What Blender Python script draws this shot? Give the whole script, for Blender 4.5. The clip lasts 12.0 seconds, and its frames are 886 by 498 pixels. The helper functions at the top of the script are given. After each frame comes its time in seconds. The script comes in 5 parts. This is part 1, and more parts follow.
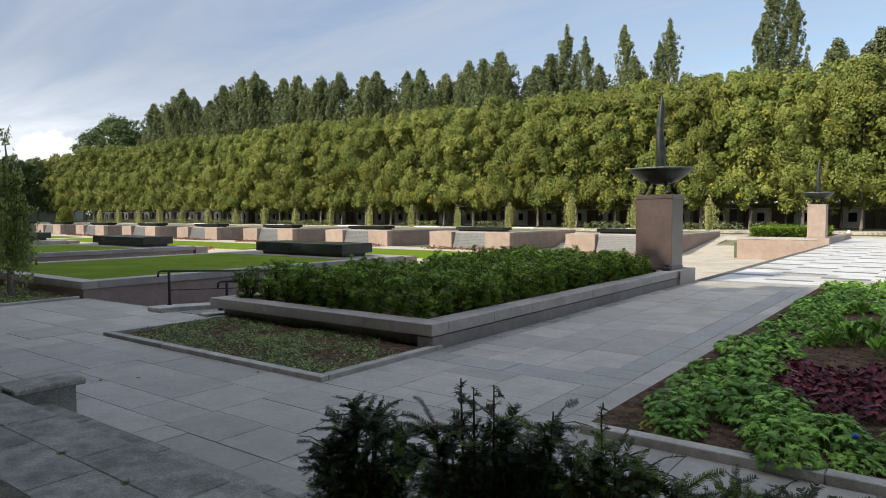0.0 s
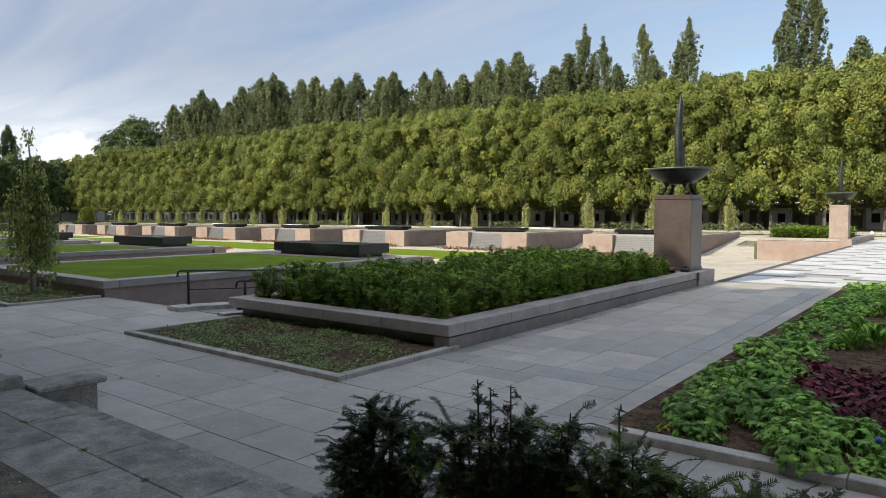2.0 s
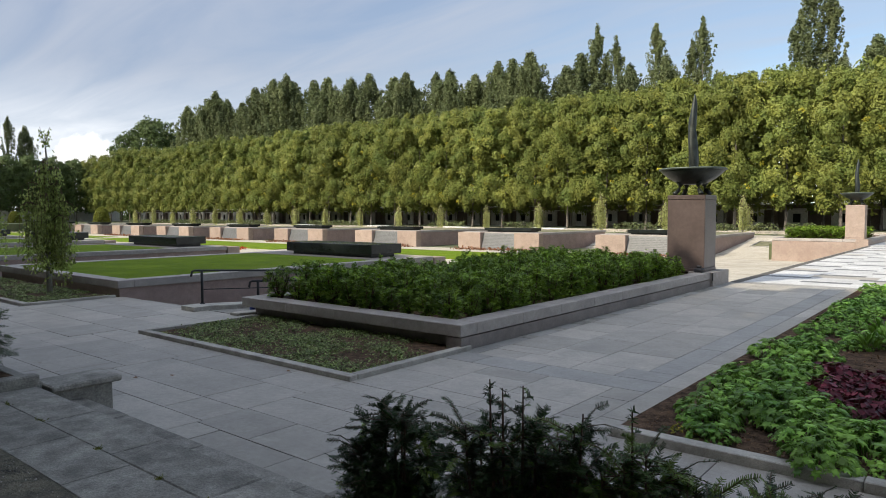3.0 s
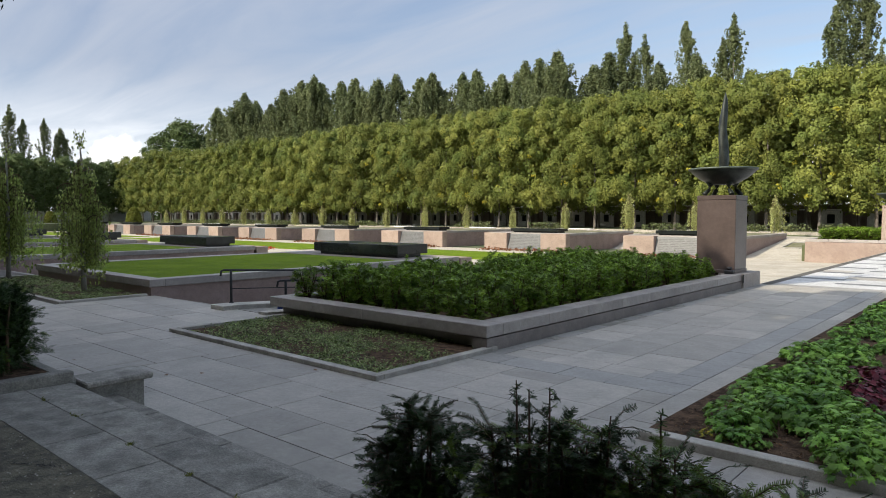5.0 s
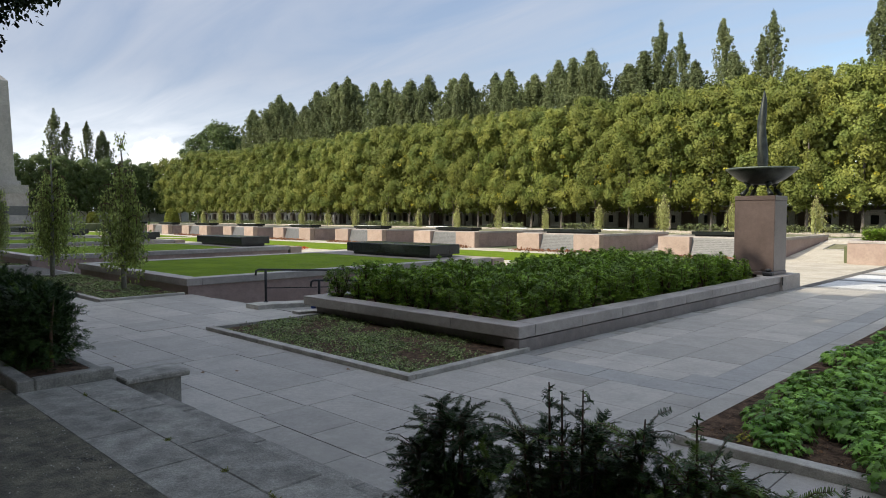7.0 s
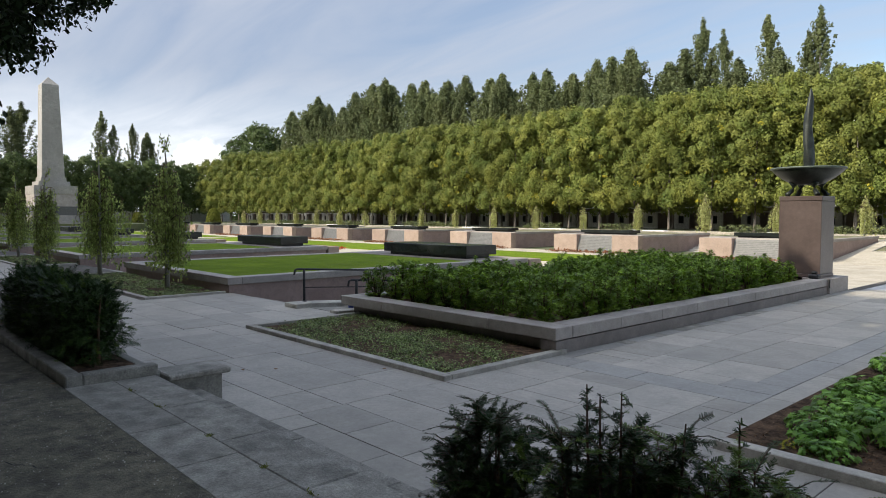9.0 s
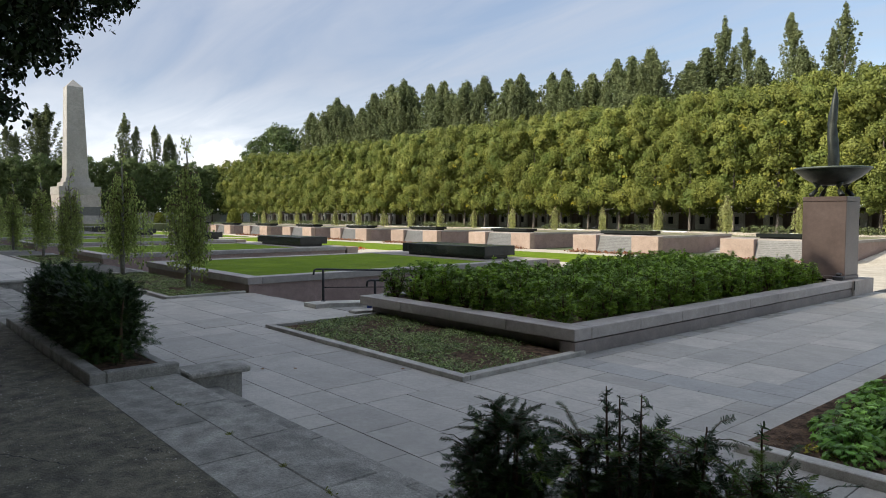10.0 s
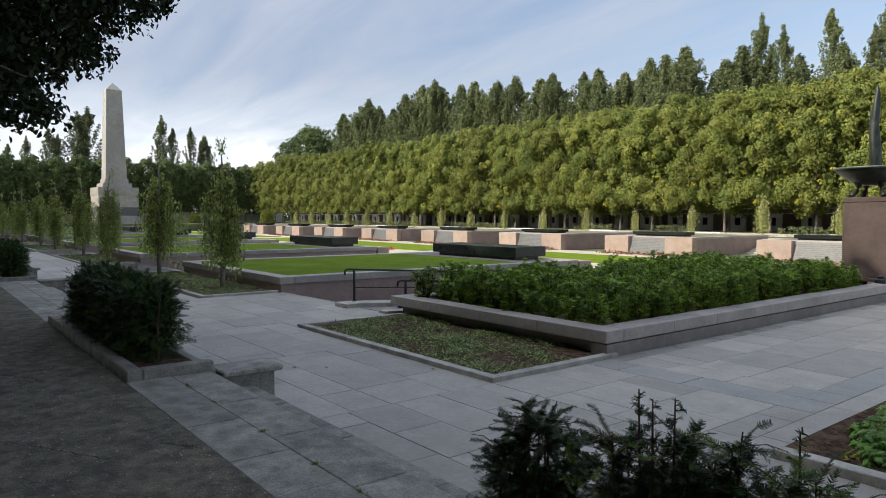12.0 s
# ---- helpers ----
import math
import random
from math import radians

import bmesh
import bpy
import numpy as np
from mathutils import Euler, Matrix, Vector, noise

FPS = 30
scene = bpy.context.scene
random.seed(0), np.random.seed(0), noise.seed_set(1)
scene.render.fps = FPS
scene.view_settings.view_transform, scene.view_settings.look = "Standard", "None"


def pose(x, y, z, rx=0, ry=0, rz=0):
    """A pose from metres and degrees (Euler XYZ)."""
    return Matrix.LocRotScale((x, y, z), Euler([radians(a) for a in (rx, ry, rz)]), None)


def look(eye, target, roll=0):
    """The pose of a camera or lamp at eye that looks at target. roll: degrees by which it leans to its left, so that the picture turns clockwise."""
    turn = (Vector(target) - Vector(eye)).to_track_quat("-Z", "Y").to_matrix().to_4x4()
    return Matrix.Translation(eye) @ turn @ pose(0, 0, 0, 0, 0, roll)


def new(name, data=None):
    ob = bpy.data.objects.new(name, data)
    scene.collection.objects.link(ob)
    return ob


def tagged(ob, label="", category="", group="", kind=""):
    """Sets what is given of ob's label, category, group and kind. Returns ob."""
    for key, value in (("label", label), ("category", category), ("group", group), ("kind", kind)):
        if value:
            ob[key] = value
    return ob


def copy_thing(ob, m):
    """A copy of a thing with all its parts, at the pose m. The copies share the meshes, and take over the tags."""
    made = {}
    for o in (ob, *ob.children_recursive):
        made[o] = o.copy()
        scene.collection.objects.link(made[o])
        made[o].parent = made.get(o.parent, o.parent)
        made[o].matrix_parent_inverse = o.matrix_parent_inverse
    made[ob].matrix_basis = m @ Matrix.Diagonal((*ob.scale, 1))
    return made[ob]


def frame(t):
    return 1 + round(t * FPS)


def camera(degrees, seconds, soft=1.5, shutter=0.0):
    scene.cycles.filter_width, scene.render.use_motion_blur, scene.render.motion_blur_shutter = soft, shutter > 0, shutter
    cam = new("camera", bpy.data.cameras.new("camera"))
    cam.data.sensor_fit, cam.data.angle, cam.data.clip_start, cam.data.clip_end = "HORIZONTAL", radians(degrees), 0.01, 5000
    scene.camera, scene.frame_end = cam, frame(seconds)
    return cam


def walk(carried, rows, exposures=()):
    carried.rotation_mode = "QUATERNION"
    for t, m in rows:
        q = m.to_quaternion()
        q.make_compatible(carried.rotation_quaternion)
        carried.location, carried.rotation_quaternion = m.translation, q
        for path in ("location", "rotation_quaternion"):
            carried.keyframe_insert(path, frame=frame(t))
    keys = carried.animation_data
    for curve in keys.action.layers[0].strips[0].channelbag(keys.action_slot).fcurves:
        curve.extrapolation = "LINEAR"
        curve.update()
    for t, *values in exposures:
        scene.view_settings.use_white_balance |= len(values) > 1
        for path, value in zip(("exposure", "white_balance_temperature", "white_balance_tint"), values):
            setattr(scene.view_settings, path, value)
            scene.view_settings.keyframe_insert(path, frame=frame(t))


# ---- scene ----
cam = camera(66.75, 12.0, soft=0.9)
# a pan on a tripod: the lens sits a little ahead of the pivot
PIVOT, ARM = (0.0, 0.0, 2.1), 0.05
ROWS = [
    (0, 86.971, 0.153, 36.84),
    (0.5, 86.98, 0.162, 37.043),
    (1, 86.987, 0.161, 37.359),
    (1.5, 87.003, 0.156, 37.753),
    (2, 87.007, 0.114, 38.265),
    (2.5, 87.011, 0.105, 38.737),
    (3, 87.027, 0.118, 39.291),
    (5, 87.065, 0.076, 41.519),
    (5.5, 87.069, 0.075, 42.075),
    (6, 87.066, 0.071, 42.741),
    (6.5, 87.086, 0.047, 43.437),
    (7, 87.111, 0.029, 44.252),
    (9, 87.151, -0.042, 47.361),
    (9.5, 87.171, -0.059, 48.123),
    (10, 87.192, -0.081, 48.931),
    (10.5, 87.198, -0.072, 49.788),
    (11, 87.218, -0.115, 50.611),
    (11.5, 87.226, -0.113, 51.273),
    (12, 87.237, -0.144, 51.523),
]
YAW0 = radians(ROWS[0][3])


def eye(rz):
    a = radians(rz)
    return (PIVOT[0] - ARM * (math.sin(a) - math.sin(YAW0)), PIVOT[1] + ARM * (math.cos(a) - math.cos(YAW0)), PIVOT[2])


walk(cam, [(t, pose(*eye(rz), rx, ry, rz)) for t, rx, ry, rz in ROWS], exposures=[(0.0, 0.44, 6600, 8), (12.0, 0.54, 6600, 8)])

# ---- world and sun ----
SUN_FROM = Vector((-0.42, -1.0, 0.80)).normalized()
world = bpy.data.worlds.new("sky")
scene.world = world
world.use_nodes = True
wn, wl = world.node_tree.nodes, world.node_tree.links
wn.clear()
w_out = wn.new("ShaderNodeOutputWorld")
w_bg = wn.new("ShaderNodeBackground")
w_bg.inputs[1].default_value = 0.14
w_sky = wn.new("ShaderNodeTexSky")
w_sky.sky_type = "NISHITA"
w_sky.sun_disc = False
w_sky.sun_elevation = math.asin(SUN_FROM.z)
w_sky.sun_rotation = math.atan2(SUN_FROM.x, SUN_FROM.y)
w_sky.air_density, w_sky.dust_density = 1.0, 1.0
w_co = wn.new("ShaderNodeTexCoord")
w_sep = wn.new("ShaderNodeSeparateXYZ")
wl.new(w_co.outputs["Generated"], w_sep.inputs[0])


def w_math(op, a, b, clamp=False):
    m = wn.new("ShaderNodeMath")
    m.operation, m.use_clamp = op, clamp
    for i, v in enumerate((a, b)):
        if isinstance(v, (int, float)):
            m.inputs[i].default_value = v
        else:
            wl.new(v, m.inputs[i])
    return m.outputs[0]


def w_range(v, a, b, c, d, smooth=False):
    m = wn.new("ShaderNodeMapRange")
    if smooth:
        m.interpolation_type = "SMOOTHSTEP"
    for i, q in zip((1, 2, 3, 4), (a, b, c, d)):
        m.inputs[i].default_value = q
    wl.new(v, m.inputs[0])
    return m.outputs[0]


def w_blend(fac, a, b):
    m = wn.new("ShaderNodeMix")
    m.data_type = "RGBA"
    wl.new(fac, m.inputs[0])
    for i, v in ((6, a), (7, b)):
        if isinstance(v, tuple):
            m.inputs[i].default_value = (*v, 1)
        else:
            wl.new(v, m.inputs[i])
    return m.outputs[2]


def w_noise(vec, scale, detail, rough, distortion=0.0):
    m = wn.new("ShaderNodeTexNoise")
    for k, v in (("Scale", scale), ("Detail", detail), ("Roughness", rough), ("Distortion", distortion)):
        m.inputs[k].default_value = v
    wl.new(vec, m.inputs["Vector"])
    return m.outputs[0]


# cirrus lies on a flat layer high above, drawn out in one direction
w_up = w_math("MAXIMUM", w_math("ADD", w_sep.outputs[2], 0.10), 0.05)
w_flat = wn.new("ShaderNodeCombineXYZ")
wl.new(w_math("DIVIDE", w_sep.outputs[0], w_up), w_flat.inputs[0])
wl.new(w_math("DIVIDE", w_sep.outputs[1], w_up), w_flat.inputs[1])
w_map = wn.new("ShaderNodeMapping")
w_map.inputs["Rotation"].default_value = (0, 0, 0.95)
w_map.inputs["Scale"].default_value = (0.45, 1.7, 1.0)
w_map.inputs["Location"].default_value = (0.4, 0.9, 0.0)
wl.new(w_flat.outputs[0], w_map.inputs[0])
w_streak = w_range(w_noise(w_map.outputs[0], 1.5, 8.0, 0.56, 0.9), 0.32, 0.74, 0.0, 1.0)
w_low = w_range(w_sep.outputs[2], 0.03, 0.21, 1.0, 0.0, True)
w_dot = wn.new("ShaderNodeVectorMath")
w_dot.operation = "DOT_PRODUCT"
w_dot.inputs[1].default_value = SUN_FROM
wl.new(w_co.outputs["Generated"], w_dot.inputs[0])
# a thin veil, denser towards the west end; streaks of cirrus on it; white haze along the horizon
w_west = w_range(w_sep.outputs[0], -0.35, -0.90, 0.25, 0.75)
w_col = w_blend(w_west, w_sky.outputs[0], (1.85, 2.15, 2.95))
w_col = w_blend(w_math("MULTIPLY", w_streak, 0.7), w_col, (3.0, 3.25, 3.85))
w_col = w_blend(w_math("MULTIPLY", w_low, w_range(w_streak, 0.0, 1.0, 0.5, 1.0)), w_col, (6.6, 6.8, 7.2))
w_col = w_blend(w_range(w_dot.outputs["Value"], 0.25, 0.9, 0.0, 0.85), w_col, (2.75, 2.80, 3.0))
# one heaped cloud low over the far trees
w_puff = wn.new("ShaderNodeVectorMath")
w_puff.operation = "SUBTRACT"
w_puff.inputs[1].default_value = (-0.917, 0.387, 0.066)
wl.new(w_co.outputs["Generated"], w_puff.inputs[0])
w_len = wn.new("ShaderNodeVectorMath")
w_len.operation = "LENGTH"
wl.new(w_puff.outputs[0], w_len.inputs[0])
w_edge = w_math("SUBTRACT", w_len.outputs["Value"], w_math("MULTIPLY", w_noise(w_co.outputs["Generated"], 42.0, 4.0, 0.6), 0.034))
w_col = w_blend(w_range(w_edge, 0.024, 0.013, 0.0, 0.85, True), w_col, (8.6, 8.5, 8.5))
# thin cloud is brighter on the sun's side
w_mul = wn.new("ShaderNodeVectorMath")
w_mul.operation = "SCALE"
wl.new(w_col, w_mul.inputs[0])
wl.new(w_range(w_dot.outputs["Value"], 0.3, 1.0, 1.0, 4.3), w_mul.inputs["Scale"])
wl.new(w_mul.outputs[0], w_bg.inputs[0])
wl.new(w_bg.outputs[0], w_out.inputs[0])
sun = new("sun", bpy.data.lights.new("sun", "SUN"))
sun.data.energy, sun.data.angle, sun.data.color = 3.7, radians(0.6), (1.0, 0.90, 0.74)
sun.matrix_basis = look(SUN_FROM * 60, (0, 0, 0))


# ---- materials ----
def mat(name, c1, c2, rough=0.8, scale=4.0, fine=60.0, bump=0.15, spread=0.0, metal=0.0, contrast=0.5, spots=None, island=0.0, stretch=(1, 1, 1), spec=0.5, world_space=True):
    """Two tones mixed by coarse noise, fine grain on top; spread: tone by object; island: tone by loose piece."""
    m = bpy.data.materials.new(name)
    m.use_nodes = True
    n, l = m.node_tree.nodes, m.node_tree.links
    b = n["Principled BSDF"]
    b.inputs["Roughness"].default_value, b.inputs["Metallic"].default_value = rough, metal
    b.inputs["Specular IOR Level"].default_value = spec
    if world_space:
        co = n.new("ShaderNodeNewGeometry").outputs["Position"]
    else:
        co = n.new("ShaderNodeTexCoord").outputs["Object"]
    mp = n.new("ShaderNodeMapping")
    mp.inputs["Scale"].default_value = stretch
    l.new(co, mp.inputs[0])
    info = n.new("ShaderNodeObjectInfo")

    def noise_tex(s, d):
        t = n.new("ShaderNodeTexNoise")
        t.inputs["Scale"].default_value, t.inputs["Detail"].default_value, t.inputs["Roughness"].default_value = s, d, 0.6
        l.new(mp.outputs[0], t.inputs["Vector"])
        return t.outputs[0]

    big, small = noise_tex(scale, 4), noise_tex(fine, 3)
    ramp = n.new("ShaderNodeValToRGB")
    ramp.color_ramp.elements[0].position, ramp.color_ramp.elements[1].position = 0.5 - 0.35 * (1 - contrast), 0.5 + 0.35 * (1 - contrast)
    ramp.color_ramp.elements[0].color, ramp.color_ramp.elements[1].color = (*c1, 1), (*c2, 1)
    l.new(big, ramp.inputs[0])
    out = ramp.outputs[0]

    def scaled(col, fac, lo, hi):
        mr = n.new("ShaderNodeMapRange")
        mr.inputs[3].default_value, mr.inputs[4].default_value = lo, hi
        l.new(fac, mr.inputs[0])
        mx = n.new("ShaderNodeVectorMath")
        mx.operation = "SCALE"
        l.new(col, mx.inputs[0])
        l.new(mr.outputs[0], mx.inputs["Scale"])
        return mx.outputs[0]

    mr2 = n.new("ShaderNodeMapRange")
    mr2.inputs[1].default_value, mr2.inputs[2].default_value = 0.3, 0.7
    l.new(small, mr2.inputs[0])
    out = scaled(out, mr2.outputs[0], 0.74, 1.26)
    out = scaled(out, noise_tex(scale * 7.0, 5), 0.70, 1.30)
    if spread:
        out = scaled(out, info.outputs["Random"], 1 - spread, 1 + spread)
    if island:
        geo = n.new("ShaderNodeNewGeometry")
        out = scaled(out, geo.outputs["Random Per Island"], 1 - island, 1 + island)
    if spots:
        st = noise_tex(scale * 0.37, 6)
        sr = n.new("ShaderNodeMapRange")
        sr.inputs[1].default_value, sr.inputs[2].default_value, sr.inputs[4].default_value = 0.53, 0.68, spots[3]
        l.new(st, sr.inputs[0])
        mx = n.new("ShaderNodeMix")
        mx.data_type = "RGBA"
        l.new(sr.outputs[0], mx.inputs[0])
        l.new(out, mx.inputs[6])
        mx.inputs[7].default_value = (*spots[:3], 1)
        out = mx.outputs[2]
    l.new(out, b.inputs["Base Color"])
    if bump:
        bp = n.new("ShaderNodeBump")
        bp.inputs["Strength"].default_value, bp.inputs["Distance"].default_value = bump, 0.02
        l.new(small, bp.inputs["Height"])
        l.new(bp.outputs[0], b.inputs["Normal"])
    return m


def leaf_mat(name, c1, c2, scale=0.6, island=0.35, trans=0.25, rough=0.55, spread=0.12):
    m = mat(name, c1, c2, rough, scale, 9.0, 0.0, spread, island=island, contrast=0.4, spec=0.18)
    n, l = m.node_tree.nodes, m.node_tree.links
    b, out = n["Principled BSDF"], n["Material Output"]
    tr = n.new("ShaderNodeBsdfTranslucent")
    l.new(b.inputs["Base Color"].links[0].from_socket, tr.inputs[0])
    mx = n.new("ShaderNodeMixShader")
    mx.inputs[0].default_value = trans
    l.new(b.outputs[0], mx.inputs[1])
    l.new(tr.outputs[0], mx.inputs[2])
    l.new(mx.outputs[0], out.inputs[0])
    return m


M_PAVE = mat("granite_paving", (0.325, 0.300, 0.260), (0.400, 0.370, 0.322), 0.56, 2.4, 130, 0.12, 0.15, spots=(0.225, 0.208, 0.18, 0.4))
M_PAVE_DARK = mat("dark_granite_paving", (0.262, 0.252, 0.232), (0.32, 0.308, 0.284), 0.58, 2.4, 130, 0.12, 0.12)
M_PAVE_PALE = mat("pale_granite_paving", (0.47, 0.465, 0.45), (0.57, 0.565, 0.55), 0.65, 1.6, 130, 0.1, 0.10)
M_PAVE_SLATE = mat("slate_grey_paving", (0.125, 0.127, 0.128), (0.18, 0.182, 0.182), 0.6, 2.4, 130, 0.12, 0.15)
M_JOINT = mat("sandy_joint", (0.06, 0.055, 0.048), (0.12, 0.11, 0.095), 0.95, 3, 80, 0.3)
M_STEP = mat("worn_step_granite", (0.15, 0.142, 0.124), (0.34, 0.322, 0.280), 0.72, 5.0, 60, 0.5, 0.16, contrast=0.45, spots=(0.11, 0.107, 0.092, 0.45))
M_CAP = mat("grey_granite", (0.275, 0.245, 0.222), (0.37, 0.332, 0.30), 0.6, 1.3, 150, 0.1, 0.10, spots=(0.2, 0.18, 0.17, 0.4))
# grey granite with the shadow below the planter's coping put into its colour
M_CAPD = mat("shade_darkened_granite", (0.145, 0.122, 0.108), (0.215, 0.185, 0.165), 0.65, 1.2, 150, 0.12, 0.08, spots=(0.14, 0.125, 0.12, 0.5))
M_KERB = mat("kerb_granite", (0.29, 0.27, 0.235), (0.43, 0.405, 0.355), 0.7, 3.5, 120, 0.2, 0.14, contrast=0.6, spots=(0.17, 0.155, 0.125, 0.6))
M_SIDE = mat("greyish_pink_granite", (0.27, 0.187, 0.162), (0.35, 0.250, 0.218), 0.55, 1.0, 160, 0.1, 0.06, spots=(0.20, 0.14, 0.125, 0.5))
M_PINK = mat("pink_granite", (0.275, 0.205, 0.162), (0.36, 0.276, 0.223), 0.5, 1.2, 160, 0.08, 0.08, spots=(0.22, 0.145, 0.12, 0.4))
# near pedestal's granite: the tree shade it stands in is darkened into the colour
M_PED = mat("shaded_brown_pink_granite", (0.070, 0.051, 0.047), (0.100, 0.074, 0.068), 0.36, 1.4, 160, 0.05, 0.05)
M_BLACK = mat("black_polished_granite", (0.010, 0.012, 0.012), (0.018, 0.022, 0.021), 0.22, 2, 160, 0.03, 0.2, spec=0.35)
M_PLAQUE = mat("grey_bronze_plaque", (0.075, 0.075, 0.073), (0.115, 0.115, 0.112), 0.45, 6, 60, 0.3)
M_OBEL = mat("pale_grey_syenite", (0.25, 0.235, 0.21), (0.33, 0.312, 0.28), 0.7, 0.25, 8, 0.1, spots=(0.21, 0.20, 0.18, 0.5))
M_ASPH = mat("dark_asphalt", (0.082, 0.077, 0.054), (0.195, 0.175, 0.126), 0.92, 7.0, 60, 1.0, contrast=0.6, spots=(0.048, 0.047, 0.038, 0.7))
M_SOIL = mat("brown_soil", (0.034, 0.022, 0.014), (0.140, 0.090, 0.058), 0.95, 9, 38, 1.0, contrast=0.6, spec=0.1)
M_GRASS = mat("lawn", (0.088, 0.142, 0.006), (0.140, 0.205, 0.011), 0.95, 0.9, 120, 0.8, spots=(0.12, 0.145, 0.03, 0.5), spec=0.12)
M_FIELD = mat("meadow_ground", (0.06, 0.08, 0.03), (0.11, 0.12, 0.06), 0.95, 0.3, 20, 0.5)
M_FARLAWN = mat("dry_ivy_bed", (0.10, 0.105, 0.05), (0.19, 0.175, 0.10), 0.95, 1.2, 40, 0.6, spots=(0.24, 0.21, 0.14, 0.5))
M_SAND = mat("pale_sandy_gravel", (0.36, 0.322, 0.258), (0.46, 0.416, 0.340), 0.95, 0.8, 60, 0.4, spots=(0.27, 0.24, 0.185, 0.6))
M_BRONZE = mat("dark_patinated_bronze", (0.025, 0.030, 0.028), (0.05, 0.058, 0.052), 0.45, 4, 40, 0.1, metal=0.6)
M_PATINA = mat("pale_green_patina", (0.07, 0.09, 0.075), (0.12, 0.145, 0.12), 0.55, 6, 40, 0.1, metal=0.4)
M_IRON = mat("dark_iron", (0.02, 0.02, 0.022), (0.035, 0.035, 0.037), 0.5, 8, 80, 0.1, metal=0.4)
M_BARK = mat("grey_bark", (0.10, 0.085, 0.07), (0.19, 0.165, 0.14), 0.9, 3, 30, 0.8, stretch=(3, 3, 0.6))
M_BARK_PALE = mat("pale_bark", (0.22, 0.21, 0.18), (0.36, 0.34, 0.30), 0.85, 5, 40, 0.5, stretch=(2, 2, 0.7))
M_TWIG = mat("brown_twig", (0.06, 0.035, 0.02), (0.11, 0.06, 0.035), 0.85, 20, 90, 0.3)
M_WALL = mat("grey_plaster", (0.54, 0.52, 0.48), (0.68, 0.655, 0.61), 0.85, 0.5, 12, 0.15, spots=(0.34, 0.32, 0.29, 0.6))
M_WALL_BROWN = mat("brown_stone_recess", (0.10, 0.075, 0.062), (0.17, 0.13, 0.105), 0.85, 0.8, 12, 0.15)
M_VOID = mat("dark_niche", (0.012, 0.012, 0.012), (0.02, 0.02, 0.02), 0.9, 2, 10, 0.0)
M_WHITE = mat("white_stone", (0.66, 0.65, 0.62), (0.78, 0.77, 0.74), 0.6, 2, 30, 0.05)
M_BLUE = mat("blue_plastic", (0.02, 0.05, 0.35), (0.03, 0.08, 0.5), 0.4, 8, 60, 0.0)
M_DRY = mat("dry_leaf", (0.12, 0.065, 0.03), (0.20, 0.105, 0.045), 0.8, 20, 60, 0.1, 0.3)
L_LINDEN = leaf_mat("linden_leaf", (0.092, 0.132, 0.030), (0.225, 0.232, 0.050), 0.35, 0.18, 0.15)
L_LINDEN_YELLOW = leaf_mat("yellow_linden_leaf", (0.27, 0.25, 0.03), (0.38, 0.34, 0.04), 0.6, 0.25)
# near-black: the overhanging crown's deep shade is put into this leaf colour
L_SHADED = leaf_mat("shaded_linden_leaf", (0.010, 0.020, 0.006), (0.020, 0.034, 0.009), 0.5, 0.4, 0.08)
L_POPLAR = leaf_mat("poplar_leaf", (0.10, 0.125, 0.055), (0.165, 0.185, 0.080), 0.15, 0.3)
L_OAK = leaf_mat("far_tree_leaf", (0.065, 0.098, 0.032), (0.11, 0.145, 0.050), 0.15, 0.35)
L_BIRCH = leaf_mat("weeping_leaf", (0.22, 0.285, 0.075), (0.46, 0.52, 0.17), 2.2, 0.45, 0.5)
L_YEW = leaf_mat("yew_needle", (0.017, 0.038, 0.010), (0.046, 0.084, 0.020), 2.0, 0.4, 0.05, 0.42)
L_YEW_TIP = leaf_mat("young_yew_needle", (0.085, 0.150, 0.020), (0.16, 0.235, 0.036), 3.0, 0.3, 0.15, 0.45)
L_HEDGE = leaf_mat("young_hedge_leaf", (0.062, 0.128, 0.012), (0.27, 0.40, 0.044), 3.0, 0.45, 0.15, 0.42)
L_HERB = leaf_mat("bright_green_leaf", (0.072, 0.182, 0.025), (0.28, 0.47, 0.074), 2.2, 0.45, 0.15, 0.34)
L_RED = leaf_mat("dark_red_leaf", (0.065, 0.010, 0.020), (0.19, 0.034, 0.048), 3.0, 0.6, 0.12, 0.4)
L_COVER = leaf_mat("grey_green_cover_leaf", (0.10, 0.155, 0.045), (0.30, 0.36, 0.135), 6.0, 0.6, 0.1, 0.5)
L_WILLOW = leaf_mat("pale_hanging_leaf", (0.31, 0.335, 0.125), (0.47, 0.48, 0.20), 1.2, 0.35, 0.4)
L_BOX = leaf_mat("clipped_box_leaf", (0.12, 0.14, 0.020), (0.19, 0.20, 0.034), 1.0, 0.3)


# ---- mesh helpers ----
def mesh_of(bm, name, material):
    me = bpy.data.meshes.new(name)
    bm.to_mesh(me)
    bm.free()
    me.materials.append(material)
    return me


def part(name, bm, material=None, parent=None, label=""):
    me = mesh_of(bm, name, material) if isinstance(bm, bmesh.types.BMesh) else bm
    ob = new(name, me)
    if parent is not None:
        ob.parent = parent
    if label:
        ob["label"] = label
    return ob


def empty(name, m=None):
    ob = new(name)
    ob.empty_display_size = 0.2
    if m is not None:
        ob.matrix_basis = m
    return ob


